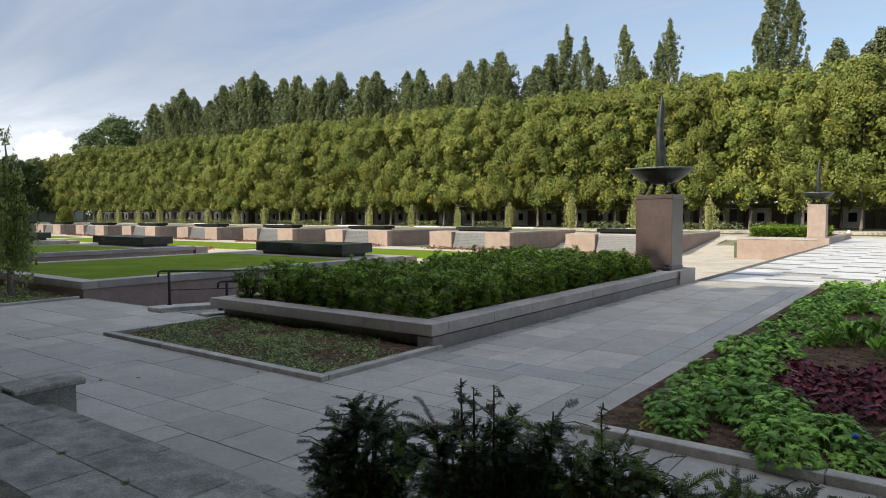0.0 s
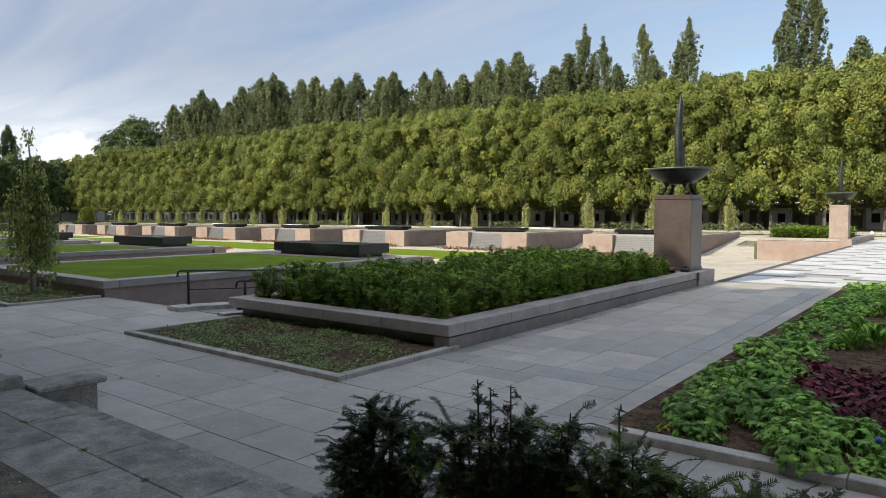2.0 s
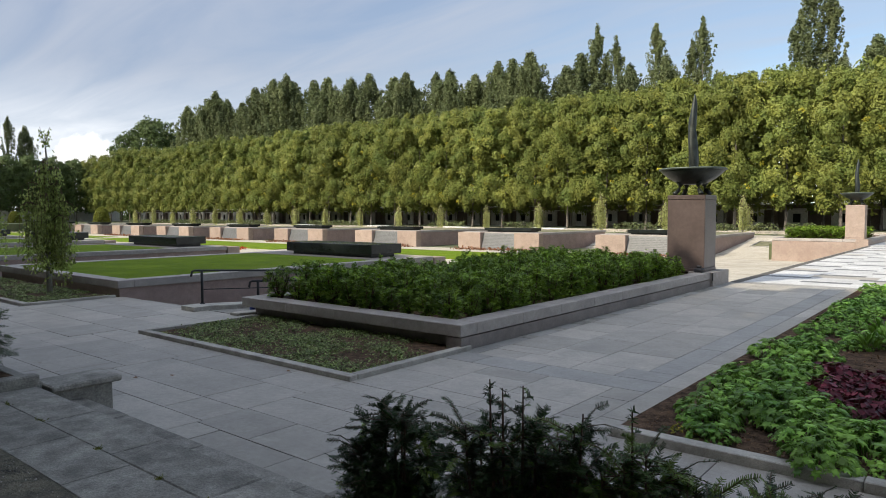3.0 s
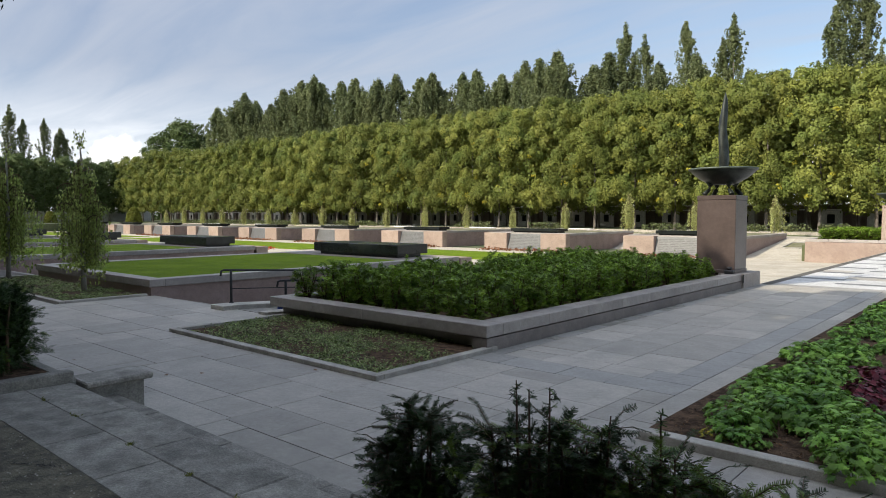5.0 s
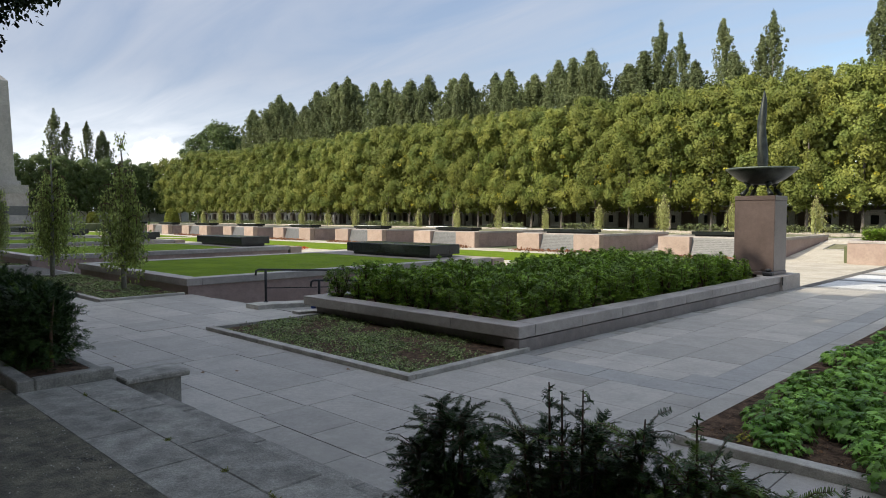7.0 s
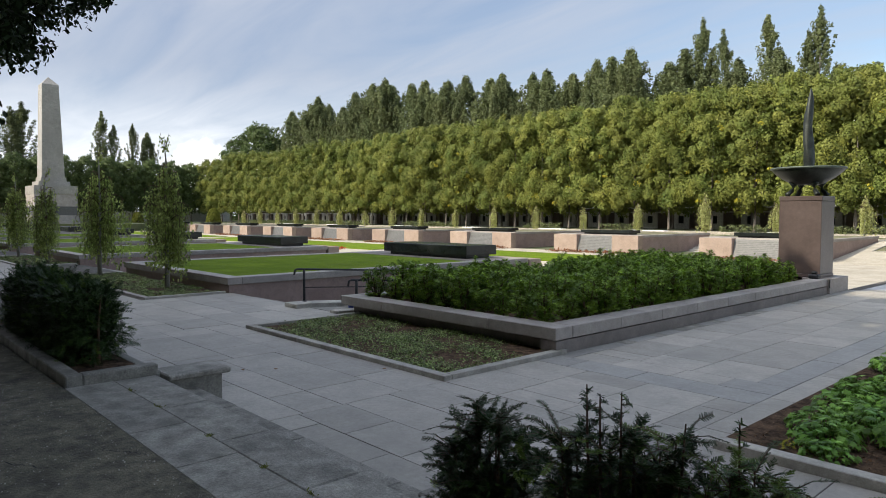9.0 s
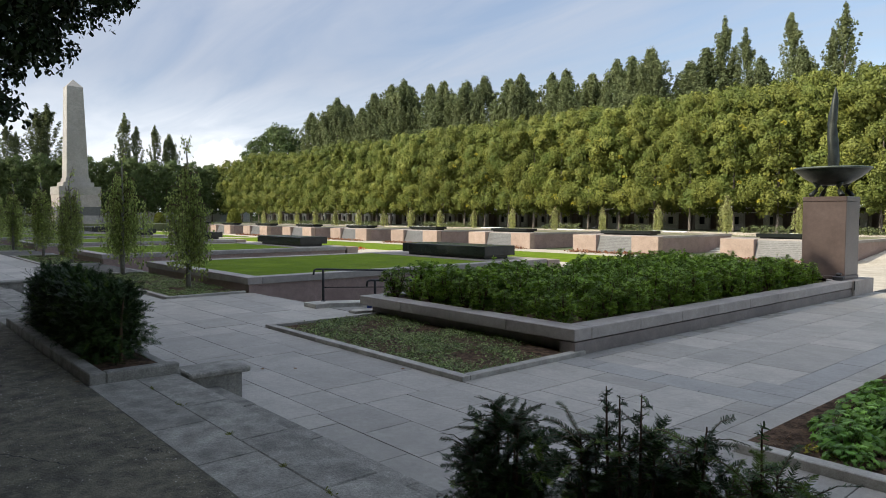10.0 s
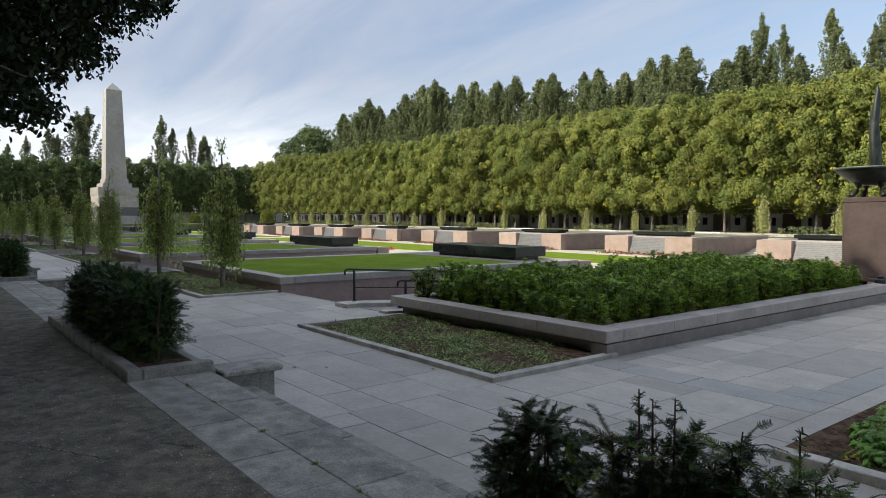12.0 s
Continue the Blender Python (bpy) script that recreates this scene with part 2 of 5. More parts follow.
def add_box(bm, x0, x1, y0, y1, z0, z1, bevel=0.0):
    made = bmesh.ops.create_cube(bm, size=1.0, matrix=Matrix.Translation(((x0 + x1) / 2, (y0 + y1) / 2, (z0 + z1) / 2)) @ Matrix.Diagonal((x1 - x0, y1 - y0, z1 - z0, 1)))
    if bevel:
        edges = list({e for v in made["verts"] for e in v.link_edges})
        bmesh.ops.bevel(bm, geom=edges, offset=bevel, segments=1, affect="EDGES")
    return bm


def box(x0, x1, y0, y1, z0, z1, bevel=0.0):
    return add_box(bmesh.new(), x0, x1, y0, y1, z0, z1, bevel)


def tube(bm, points, radii, sides=8, closed_ends=True):
    """A tapering tube along points."""
    rings = []
    for i, p in enumerate(points):
        p = Vector(p)
        a, b = Vector(points[max(i - 1, 0)]), Vector(points[min(i + 1, len(points) - 1)])
        q = (b - a).normalized().to_track_quat("Z", "Y")
        rings.append([bm.verts.new(p + q @ Vector((math.cos(k * math.tau / sides), math.sin(k * math.tau / sides), 0)) * radii[i]) for k in range(sides)])
    for r0, r1 in zip(rings, rings[1:]):
        for k in range(sides):
            f = bm.faces.new((r0[k], r0[(k + 1) % sides], r1[(k + 1) % sides], r1[k]))
            f.smooth = True
    if closed_ends:
        bm.faces.new(rings[0][::-1])
        bm.faces.new(rings[-1])
    return bm


def lathe(profile, sides=40):
    bm = bmesh.new()
    rings = [[bm.verts.new((r * math.cos(k * math.tau / sides), r * math.sin(k * math.tau / sides), z)) for k in range(sides)] for r, z in profile]
    for r0, r1 in zip(rings, rings[1:]):
        for k in range(sides):
            bm.faces.new((r0[k], r0[(k + 1) % sides], r1[(k + 1) % sides], r1[k])).smooth = True
    return bm


def rect_ring(x0, x1, y0, y1, w, z0, z1, bevel=0.01):
    """Four butted bars round a rectangle."""
    bm = bmesh.new()
    add_box(bm, x0, x1, y0, y0 + w, z0, z1, bevel)
    add_box(bm, x0, x1, y1 - w, y1, z0, z1, bevel)
    add_box(bm, x0, x0 + w, y0 + w, y1 - w, z0, z1, bevel)
    add_box(bm, x1 - w, x1, y0 + w, y1 - w, z0, z1, bevel)
    return bm


# ---- foliage helpers ----
LEAF = np.array([(0, 0, 0), (0.42, 0.35, 0.06), (0.34, 0.8, 0.0), (0, 1.0, -0.06), (-0.34, 0.8, 0.0), (-0.42, 0.35, 0.06)])


QUAD = np.array([(0.38, 0.42, 0.05), (0.0, 1.0, -0.08), (-0.38, 0.42, 0.05), (0, 0, 0)])


def frames(normals, rng):
    """Random right-handed axes whose third is the normal."""
    n = normals / np.linalg.norm(normals, axis=1, keepdims=True)
    a = rng.normal(size=n.shape)
    u = np.cross(n, a)
    u /= np.linalg.norm(u, axis=1, keepdims=True) + 1e-9
    return u, np.cross(n, u), n


def leaves_mesh(name, places, normals, sizes, material, rng, shape=LEAF, down=0.0):
    """One mesh of many small leaves."""
    u, v, n = frames(normals, rng)
    if down:
        v = v + np.array([0, 0, -down])
        v /= np.linalg.norm(v, axis=1, keepdims=True)
    k = len(shape)
    co = places[:, None, :] + sizes[:, None, None] * (shape[None, :, 0:1] * u[:, None] + shape[None, :, 1:2] * v[:, None] + shape[None, :, 2:3] * n[:, None])
    count = len(places)
    me = bpy.data.meshes.new(name)
    me.vertices.add(count * k)
    me.vertices.foreach_set("co", co.astype(np.float32).ravel())
    me.loops.add(count * k)
    me.loops.foreach_set("vertex_index", np.arange(count * k, dtype=np.int32))
    me.polygons.add(count)
    me.polygons.foreach_set("loop_start", np.arange(0, count * k, k, dtype=np.int32))
    me.update(calc_edges=True)
    me.materials.append(material)
    return me


def clumps(rng, centres, radii, per, flat=0.75, loose=0.55):
    """Leaf places and outward normals on and in many small clumps."""
    c = np.repeat(centres, per, axis=0)
    r = np.repeat(radii, per)
    d = rng.normal(size=c.shape)
    d /= np.linalg.norm(d, axis=1, keepdims=True)
    q = rng.uniform(0.55, 1.05, len(c))
    p = c + d * (r * q)[:, None] * np.array([1, 1, flat])
    return p, d + rng.normal(scale=loose, size=d.shape) + np.array([0, 0, 0.35])

# ---- large structure ----
SUNK, CROSS = -1.2, 36.0


def steps_sheet(name, xs, ys, level, material):
    """A ground sheet of rectangular levels with upright faces between them."""
    bm = bmesh.new()
    z = [[level((a + b) / 2, (c + d) / 2) for c, d in zip(ys, ys[1:])] for a, b in zip(xs, xs[1:])]
    for i, (a, b) in enumerate(zip(xs, xs[1:])):
        for j, (c, d) in enumerate(zip(ys, ys[1:])):
            h = z[i][j]
            bm.faces.new([bm.verts.new(p) for p in ((a, c, h), (b, c, h), (b, d, h), (a, d, h))])
            if i + 1 < len(z) and z[i + 1][j] != h:
                g = z[i + 1][j]
                bm.faces.new([bm.verts.new(p) for p in ((b, c, h), (b, c, g), (b, d, g), (b, d, h))])
            if j + 1 < len(z[i]) and z[i][j + 1] != h:
                g = z[i][j + 1]
                bm.faces.new([bm.verts.new(p) for p in ((a, d, h), (a, d, g), (b, d, g), (b, d, h))])
    return part(name, bm, material)


def ground_level(x, y):
    if -150 < x < -6.3 and 20.4 < y < 51.6:
        return SUNK - 0.02
    if -150 < x < -12.3 and 8.1 < y < 63.9:
        return SUNK - 0.02
    if 2.6 < y < 69.4 and -150 < x < 40:
        return -0.06
    return 0.34


XS, YS = [-1500, -150, -12.3, -6.3, 40, 1500], [-1500, 2.6, 8.1, 20.4, 51.6, 63.9, 69.4, 1500]
tagged(steps_sheet("ground", XS, YS, ground_level, M_FIELD), "wide grassy ground with a sunken middle field", "ground", kind="structure")


def slab_sheet(name, x0, x1, y0, y1, z, material, label, category="paving"):
    return tagged(part(name, box(x0, x1, y0, y1, z - 0.25, z), material), label, category, kind="structure")


# sunken field: pale gravel paths, two lawns and flower strips along the middle
slab_sheet("path_sunken", -149, -6.35, 20.5, 51.5, SUNK, M_SAND, "pale sandy gravel path in the sunken field", "path")
for i, (y0, y1) in enumerate(((25.5, 33.5), (38.5, 46.5))):
    for x0, x1 in ((-47, -19), (-95, -52), (-146, -100)):
        tagged(part("lawn_field", box(x0, x1, y0, y1, SUNK - 0.1, SUNK + 0.06, 0.02), M_GRASS), "sunlit mown lawn in the sunken field", "lawn", kind="structure")

# upper terrace behind the steps: asphalt path and its granite border
slab_sheet("path_asphalt", -150, 40, -6.0, 1.72, 0.36, M_ASPH, "dark worn asphalt path", "path")
# far terrace edge
slab_sheet("path_far", -150, 40, 64.0, 69.3, 0.0, M_SAND, "pale gravel path before the far trees", "path")
slab_sheet("terrace_far", -150, 40, 69.4, 73.0, 0.36, M_SAND, "pale gravel strip under the far trees", "path")

# plaza bed under the slabs
slab_sheet("pavement", -150, 12, 3.3, 8.1, -0.02, M_JOINT, "sandy joints and bed under grey granite slabs", "pavement")
slab_sheet("pavement_walk", -6.3, 12, 8.1, 63.9, -0.02, M_JOINT, "sandy joints under granite slabs of the walk", "pavement")


M_LETTER = mat("weathered_lettering", (0.045, 0.045, 0.044), (0.07, 0.07, 0.068), 0.6, 8, 60, 0.1)

# ---- burial terraces ----
def terrace(xr, width, side):
    """side 1: near row (inner front towards +y), -1: far row, mirrored across the field."""
    y_in, y_out = (20.4, 7.95) if side > 0 else (51.6, 64.05)
    lo, hi = min(y_in, y_out), max(y_in, y_out)
    xl = xr - width
    base = empty("burial_terrace", Matrix.Translation(((xl + xr) / 2, (lo + hi) / 2, SUNK)))
    inv = base.matrix_basis.inverted()

    def p(name, bm, material, label=""):
        bm.transform(inv)
        return part(name, bm, material, base, label)

    top = 0.42
    p("retaining_wall", box(xl + 0.06, xr - 0.06, lo + 0.06, hi - 0.06, SUNK, top - 0.2), M_SIDE, "greyish pink granite wall")
    for nm, b in (("coping", (xl, xr, lo, lo + 0.42)), ("coping", (xl, xr, hi - 0.42, hi)), ("coping", (xl, xl + 0.42, lo + 0.42, hi - 0.42)), ("coping", (xr - 0.42, xr, lo + 0.42, hi - 0.42))):
        p(nm, box(b[0], b[1], b[2], b[3], top - 0.2, top, 0.012), M_CAP, "grey granite coping")
    p("lawn", box(xl + 0.425, xr - 0.425, lo + 0.425, hi - 0.425, top - 0.21, top - 0.02), M_GRASS if side > 0 else M_FARLAWN, "mown green lawn" if side > 0 else "dry ground cover")
    y0, y1 = sorted((y_in - (1 if side > 0 else -1) * 0.43, y_in - (1 if side > 0 else -1) * 2.75))
    for k in range(4):
        a, b = xl + 0.43 + (width - 0.86) * k / 4, xl + 0.43 + (width - 0.86) * (k + 1) / 4
        p("paving_slab", box(a + 0.004, b - 0.004, y0, y1, top - 0.1, top - 0.008, 0.004), M_CAPD, "grey granite slab under the stone")
    # inner front: two piers and the sloping inscription between them
    s = 1 if side > 0 else -1
    w = width * 0.29
    for a, b in ((xl - 0.03, xl + w), (xr - w, xr + 0.03)):
        y0, y1 = sorted((y_in + s * 0.03, y_in + s * 0.75))
        p("pier", box(a, b, y0, y1, SUNK, top - 0.04, 0.015), M_PINK, "warm pink granite pier")
    bm = bmesh.new()
    x0, x1 = xl + w + 0.02, xr - w - 0.02
    prof = [(0.0, SUNK), (0.62, SUNK), (0.62, SUNK + 0.08), (0.22, top - 0.12), (0.0, top - 0.12)]
    loops = [[bm.verts.new((x, y_in + s * (0.02 + d), z)) for d, z in prof] for x in (x0, x1)]
    for k in range(5):
        bm.faces.new((loops[0][k], loops[0][(k + 1) % 5], loops[1][(k + 1) % 5], loops[1][k]))
    bm.faces.new(loops[0][::-1])
    bm.faces.new(loops[1])
    bmesh.ops.recalc_face_normals(bm, faces=bm.faces)
    plaque = p("inscription_plaque", bm, M_PLAQUE, "grey sloping plaque with rows of raised lettering")
    # rows of lettering that cannot be read, as raised bars
    rng = random.Random(int(abs(xr) * 10) + (7 if side > 0 else 0))
    bm = bmesh.new()
    slope = Vector((0, -0.40, top - 0.2 - SUNK)) if s > 0 else Vector((0, 0.40, top - 0.2 - SUNK))
    ln = slope.normalized()
    out = Vector((0, s * ln.z, abs(ln.y)))
    for r in range(9):
        q = Vector((0, y_in + s * 0.64, SUNK + 0.08)) + slope * (0.1 + 0.095 * r) + out * 0.004
        x = x0 + 0.25
        while x < x1 - 0.4:
            l = min(rng.uniform(0.25, 0.8), x1 - 0.2 - x)
            vs = [bm.verts.new(Vector((a, 0, 0)) + q + ln * b) for a, b in ((x, 0), (x + l, 0), (x + l, 0.045), (x, 0.045))]
            bm.faces.new(vs)
            x += l + 0.1
    bm.transform(inv)
    part("lettering", bm, M_LETTER, plaque, "dark rows of lettering")
    tagged(base, "raised lawn terrace in pink granite with grey coping and inscription", "terrace", "burial terraces")
    # the long black stone on the lawn
    ya, yb = sorted((y_in - s * 0.45, y_in - s * 2.15))
    xa, xb = (xl + xr) / 2 - 2.6 + 0.35, (xl + xr) / 2 + 2.6 + 0.35
    stone = empty("black_memorial_stone", Matrix.Translation(((xa + xb) / 2, (ya + yb) / 2, top - 0.008)))
    inv2 = stone.matrix_basis.inverted()
    bm = box(xa + 0.22, xb - 0.22, ya + 0.2, yb - 0.2, top - 0.008, top + 0.12)
    bm.transform(inv2)
    part("plinth", bm, M_BLACK, stone)
    bm = box(xa, xb, ya, yb, top + 0.12, top + (0.5 if s > 0 else 0.38), 0.012)
    bm.transform(inv2)
    part("block", bm, M_BLACK, stone)
    tagged(stone, "long polished black granite block on a recessed plinth", "memorial stone", "black memorial stones")


for k in range(9):
    terrace(-17.2 - 14.35 * k, 8.5, 1)
    terrace(-16.45 - 14.35 * k, 8.9, -1)


def stairs(name, x0, x1, y_top, direction, z_top, z_bottom, tread=0.62, material=None, label="", count=8):
    ob = empty(name, Matrix.Translation(((x0 + x1) / 2, y_top, z_bottom)))
    inv = ob.matrix_basis.inverted()
    rise = (z_top - z_bottom) / count
    for i in range(count):
        ya, yb = sorted((y_top + direction * tread * i, y_top + direction * tread * (i + 1)))
        bm = box(x0, x1, ya, yb, z_bottom - 0.1, z_top - rise * (i + 0.999), 0.008)
        bm.transform(inv)
        part("step", bm, material or M_STEP, ob)
    return tagged(ob, label, "stairs", kind="structure")


# stairs down between the terraces
stairs("stairs_down", -17.18, -13.86, 8.12, 1, 0.0, SUNK, label="grey granite stairs down to the sunken field")
for k in range(8):
    xr = -25.72 - 14.35 * k
    stairs("stairs_down", xr - 5.8, xr, 8.12, 1, 0.0, SUNK, label="grey granite stairs between two terraces")
    xr = -25.4 - 14.35 * k
    stairs("stairs_down", xr - 5.3, xr, 63.85, -1, 0.0, SUNK, label="pale stairs between two far terraces", material=M_KERB)
# gravel slope with a small kerbed bed beside the far terrace
SLOPE = math.atan2(1.18, 12.2)
bm = bmesh.new()
ring = [[bm.verts.new((x, y, z)) for y, z in ((51.4, SUNK - 0.2), (51.4, SUNK + 0.005), (63.6, -0.02), (63.85, 0.0), (63.85, SUNK - 0.2))] for x in (-16.42, -12.05)]
for k in range(5):
    bm.faces.new((ring[0][k], ring[0][(k + 1) % 5], ring[1][(k + 1) % 5], ring[1][k]))
bm.faces.new(ring[0][::-1])
bm.faces.new(ring[1])
bmesh.ops.recalc_face_normals(bm, faces=bm.faces)
tagged(part("path_slope", bm, M_SAND), "pale sandy gravel slope beside the far terrace", "path", kind="structure")
sloped = empty("sloped_bed", Matrix.Translation((-14.1, 59.1, SUNK + 1.18 * (59.1 - 51.4) / 12.2)) @ Matrix.Rotation(SLOPE, 4, "X"))
for a in ((-1.1, 1.1, -1.6, -1.48), (-1.1, 1.1, 1.48, 1.6), (-1.1, -0.98, -1.48, 1.48), (0.98, 1.1, -1.48, 1.48)):
    part("kerbstone", box(*a, -0.1, 0.10, 0.01), M_STEP, sloped)
part("ground_cover", box(-0.98, 0.98, -1.48, 1.48, -0.08, 0.05, 0.02), M_FARLAWN, sloped, "dry green ground cover")
tagged(sloped, "small kerbed bed on the gravel slope", "planting bed", "kerbed beds")
for i in range(3):
    tagged(part("stone_edging", box(-16.4, -12.1, 61.4 + 0.75 * i, 61.58 + 0.75 * i, -0.45 + 0.0725 * i, -0.17 + 0.0725 * i, 0.01), M_KERB), "pale granite edging strip across the gravel slope", "kerb", kind="structure")

# wide steps from the walk into the sunken field
wide = empty("stairs_wide", Matrix.Translation((-8.0, 36.0, SUNK)))
for i in range(7):
    bm = box(-6.34 - 0.36 * (i + 1), -6.34 - 0.36 * i, 21.4, 50.6, SUNK - 0.1, -0.15 * (i + 1), 0.006)
    bm.transform(wide.matrix_basis.inverted())
    part("step", bm, M_PAVE_PALE, wide)
tagged(wide, "wide pale granite steps down from the walk", "stairs", kind="structure")
part("edging", box(-6.34, -5.95, 21.32, 50.68, -0.2, 0.0), M_PAVE_DARK, wide)


# ---- raised planters with the flame bowls ----
def raised_bed(side):
    s = side
    y_in, y_out = (21.0, 8.06) if s > 0 else (51.0, 63.94)
    lo, hi = min(y_in, y_out), max(y_in, y_out)
    base = empty("raised_planter", Matrix.Translation((-9.1, (lo + hi) / 2, 0)))
    inv = base.matrix_basis.inverted()

    def p(name, bm, material, label=""):
        bm.transform(inv)
        return part(name, bm, material, base, label)

    x0, x1, top = -11.98, -6.25, 0.40
    # near walls carry the overhanging coping's shade in their colour
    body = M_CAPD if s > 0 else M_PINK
    p("planter_wall", rect_ring(x0 + 0.14 if s > 0 else x0, x1 - 0.006, lo + (0.24 if s > 0 else 0.012), hi - 0.012, 0.3, SUNK if s < 0 else -0.1, top - 0.205, 0.0), body, "granite wall darkened as in the coping's shade" if s > 0 else "pink granite wall")
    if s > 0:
        p("planter_wall", box(x1 - 0.306, x1 - 0.006, lo + 0.015, lo + 0.236, -0.1, top - 0.205), M_CAPD, "granite wall darkened as in the coping's shade")
    n = 9
    ys = [lo + 0.42 + (hi - lo - 0.84) * i / n for i in range(n + 1)]
    for a, b in zip(ys, ys[1:]):
        p("coping_stone", box(x1 - 0.42, x1, a + 0.003, b - 0.003, top - 0.19, top, 0.01), M_CAP)
        p("coping_stone", box(x0, x0 + 0.42, a + 0.003, b - 0.003, top - 0.19, top, 0.01), M_CAP)
    xs = [x0 + (x1 - x0) * i / 4 for i in range(5)]
    for a, b in zip(xs, xs[1:]):
        for c, d in ((lo, lo + 0.42), (hi - 0.42, hi)):
            p("coping_stone", box(a + 0.003, b - 0.003, c, d, top - 0.19, top, 0.01), M_CAP)
    p("soil", box(x0 + 0.43, x1 - 0.43, lo + 0.43, hi - 0.43, 0.0, top - 0.07), M_SOIL, "dark planting soil")
    # broad end block under the pedestal
    e0, e1 = sorted((y_in - s * 1.2, y_in + s * 0.28))
    p("end_block", box(-6.9, x1 + 0.06, e0, e1, SUNK if s < 0 else -0.1, top + 0.005, 0.012), M_CAP if s > 0 else M_PINK)
    tagged(base, "long raised granite planter with grey coping" if s > 0 else "sunlit pink granite planter beside the sunken field", "planter", "raised planters")
    # pedestal and bowl
    yc = y_in - s * 0.62
    zc = top + 0.004
    ped = empty("pedestal", Matrix.Translation((-7.02, yc, zc)))
    # near pedestal takes the shade-darkened stone, the sunlit far one plain pink
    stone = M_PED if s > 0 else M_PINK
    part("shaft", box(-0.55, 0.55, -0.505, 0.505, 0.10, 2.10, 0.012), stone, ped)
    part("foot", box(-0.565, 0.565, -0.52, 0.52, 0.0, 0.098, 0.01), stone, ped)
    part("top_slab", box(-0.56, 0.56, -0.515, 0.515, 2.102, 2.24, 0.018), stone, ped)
    tagged(ped, "tall square pedestal of polished brown-pink granite, shade in its colour" if s > 0 else "tall sunlit pedestal of pink granite", "pedestal", "bowl pedestals")
    bowl = empty("flame_bowl", Matrix.Translation((-7.02, yc, zc + 2.24)))
    for k in range(4):
        bm = bmesh.new()
        c, d = math.cos(math.tau * (k + 0.5) / 4), math.sin(math.tau * (k + 0.5) / 4)
        tube(bm, [(0.56 * c, 0.56 * d, 0.02), (0.52 * c, 0.52 * d, 0.07), (0.41 * c, 0.41 * d, 0.17), (0.37 * c, 0.37 * d, 0.30), (0.42 * c, 0.42 * d, 0.42)], [0.075, 0.065, 0.055, 0.075, 0.1], 8)
        part("foot", bm, M_BRONZE, bowl)
    bm = lathe([(0.0, 0.32), (0.30, 0.325), (0.44, 0.37), (0.66, 0.50), (0.83, 0.64), (0.92, 0.735), (0.925, 0.755), (0.88, 0.755), (0.80, 0.70), (0.60, 0.60), (0.3, 0.56), (0.0, 0.55)])
    dish = part("dish", bm, M_BRONZE, bowl, "wide shallow bronze dish")
    part("rim", lathe([(0.90, 0.748), (0.935, 0.738), (0.965, 0.755), (0.968, 0.785), (0.945, 0.80), (0.90, 0.795), (0.875, 0.765), (0.90, 0.748)]), M_PATINA, dish, "pale green patinated rim")
    bm = bmesh.new()
    n = 26
    pts, rad = [], []
    for i in range(n):
        u = i / (n - 1)
        pts.append((0.022 * math.sin(u * 7.5 + 0.4), 0.018 * math.cos(u * 7), 0.56 + 2.46 * u))
        rad.append((0.118 + 0.014 * math.sin(u * 9 - 0.6)) * min(1.0, (1 - u) / 0.34) ** 0.75 + 0.008)
    tube(bm, pts, rad, 12)
    for v in bm.verts:
        a = math.atan2(v.co.y, v.co.x)
        g = 0.10 * math.sin(3 * a + v.co.z * 5) + 0.05 * math.sin(5 * a - v.co.z * 7)
        v.co.x *= 1 + g
        v.co.y *= 1 + g
    part("flame", bm, M_BRONZE, bowl, "twisted tapering bronze flame")
    tagged(bowl, "dark bronze fire bowl on four feet with a tall bronze flame", "fire bowl", "flame bowls")


raised_bed(1)
raised_bed(-1)


# ---- kerbed beds at ground level ----
def kerbed_bed(name, x0, x1, y0, y1, w, h, label, sides="swne", soil=0.01):
    base = empty(name, Matrix.Translation(((x0 + x1) / 2, (y0 + y1) / 2, 0)))
    inv = base.matrix_basis.inverted()

    def p(nm, bm, material, lab=""):
        bm.transform(inv)
        return part(nm, bm, material, base, lab)

    def run(a, b, fixed, along_x):
        n = max(1, round(abs(b - a) / 1.9))
        for i in range(n):
            c, d = a + (b - a) * i / n + 0.003, a + (b - a) * (i + 1) / n - 0.003
            p("kerbstone", box(c, d, fixed, fixed + w, -0.1, h, 0.008) if along_x else box(fixed, fixed + w, c, d, -0.1, h, 0.008), M_KERB)

    if "s" in sides:
        run(x0, x1, y0, True)
    if "n" in sides:
        run(x0, x1, y1 - w, True)
    if "w" in sides:
        run(y0 + w, y1 - (w if "n" in sides else 0), x0, False)
    if "e" in sides:
        run(y0 + w, y1 - (w if "n" in sides else 0), x1 - w, False)
    ww = lambda c: w if c in sides else 0.0
    p("soil", box(x0 + ww("w"), x1 - ww("e"), y0 + ww("s"), y1 - ww("n"), -0.15, soil), M_SOIL, "brown planting soil")
    return tagged(base, label, "planting bed", "kerbed beds")


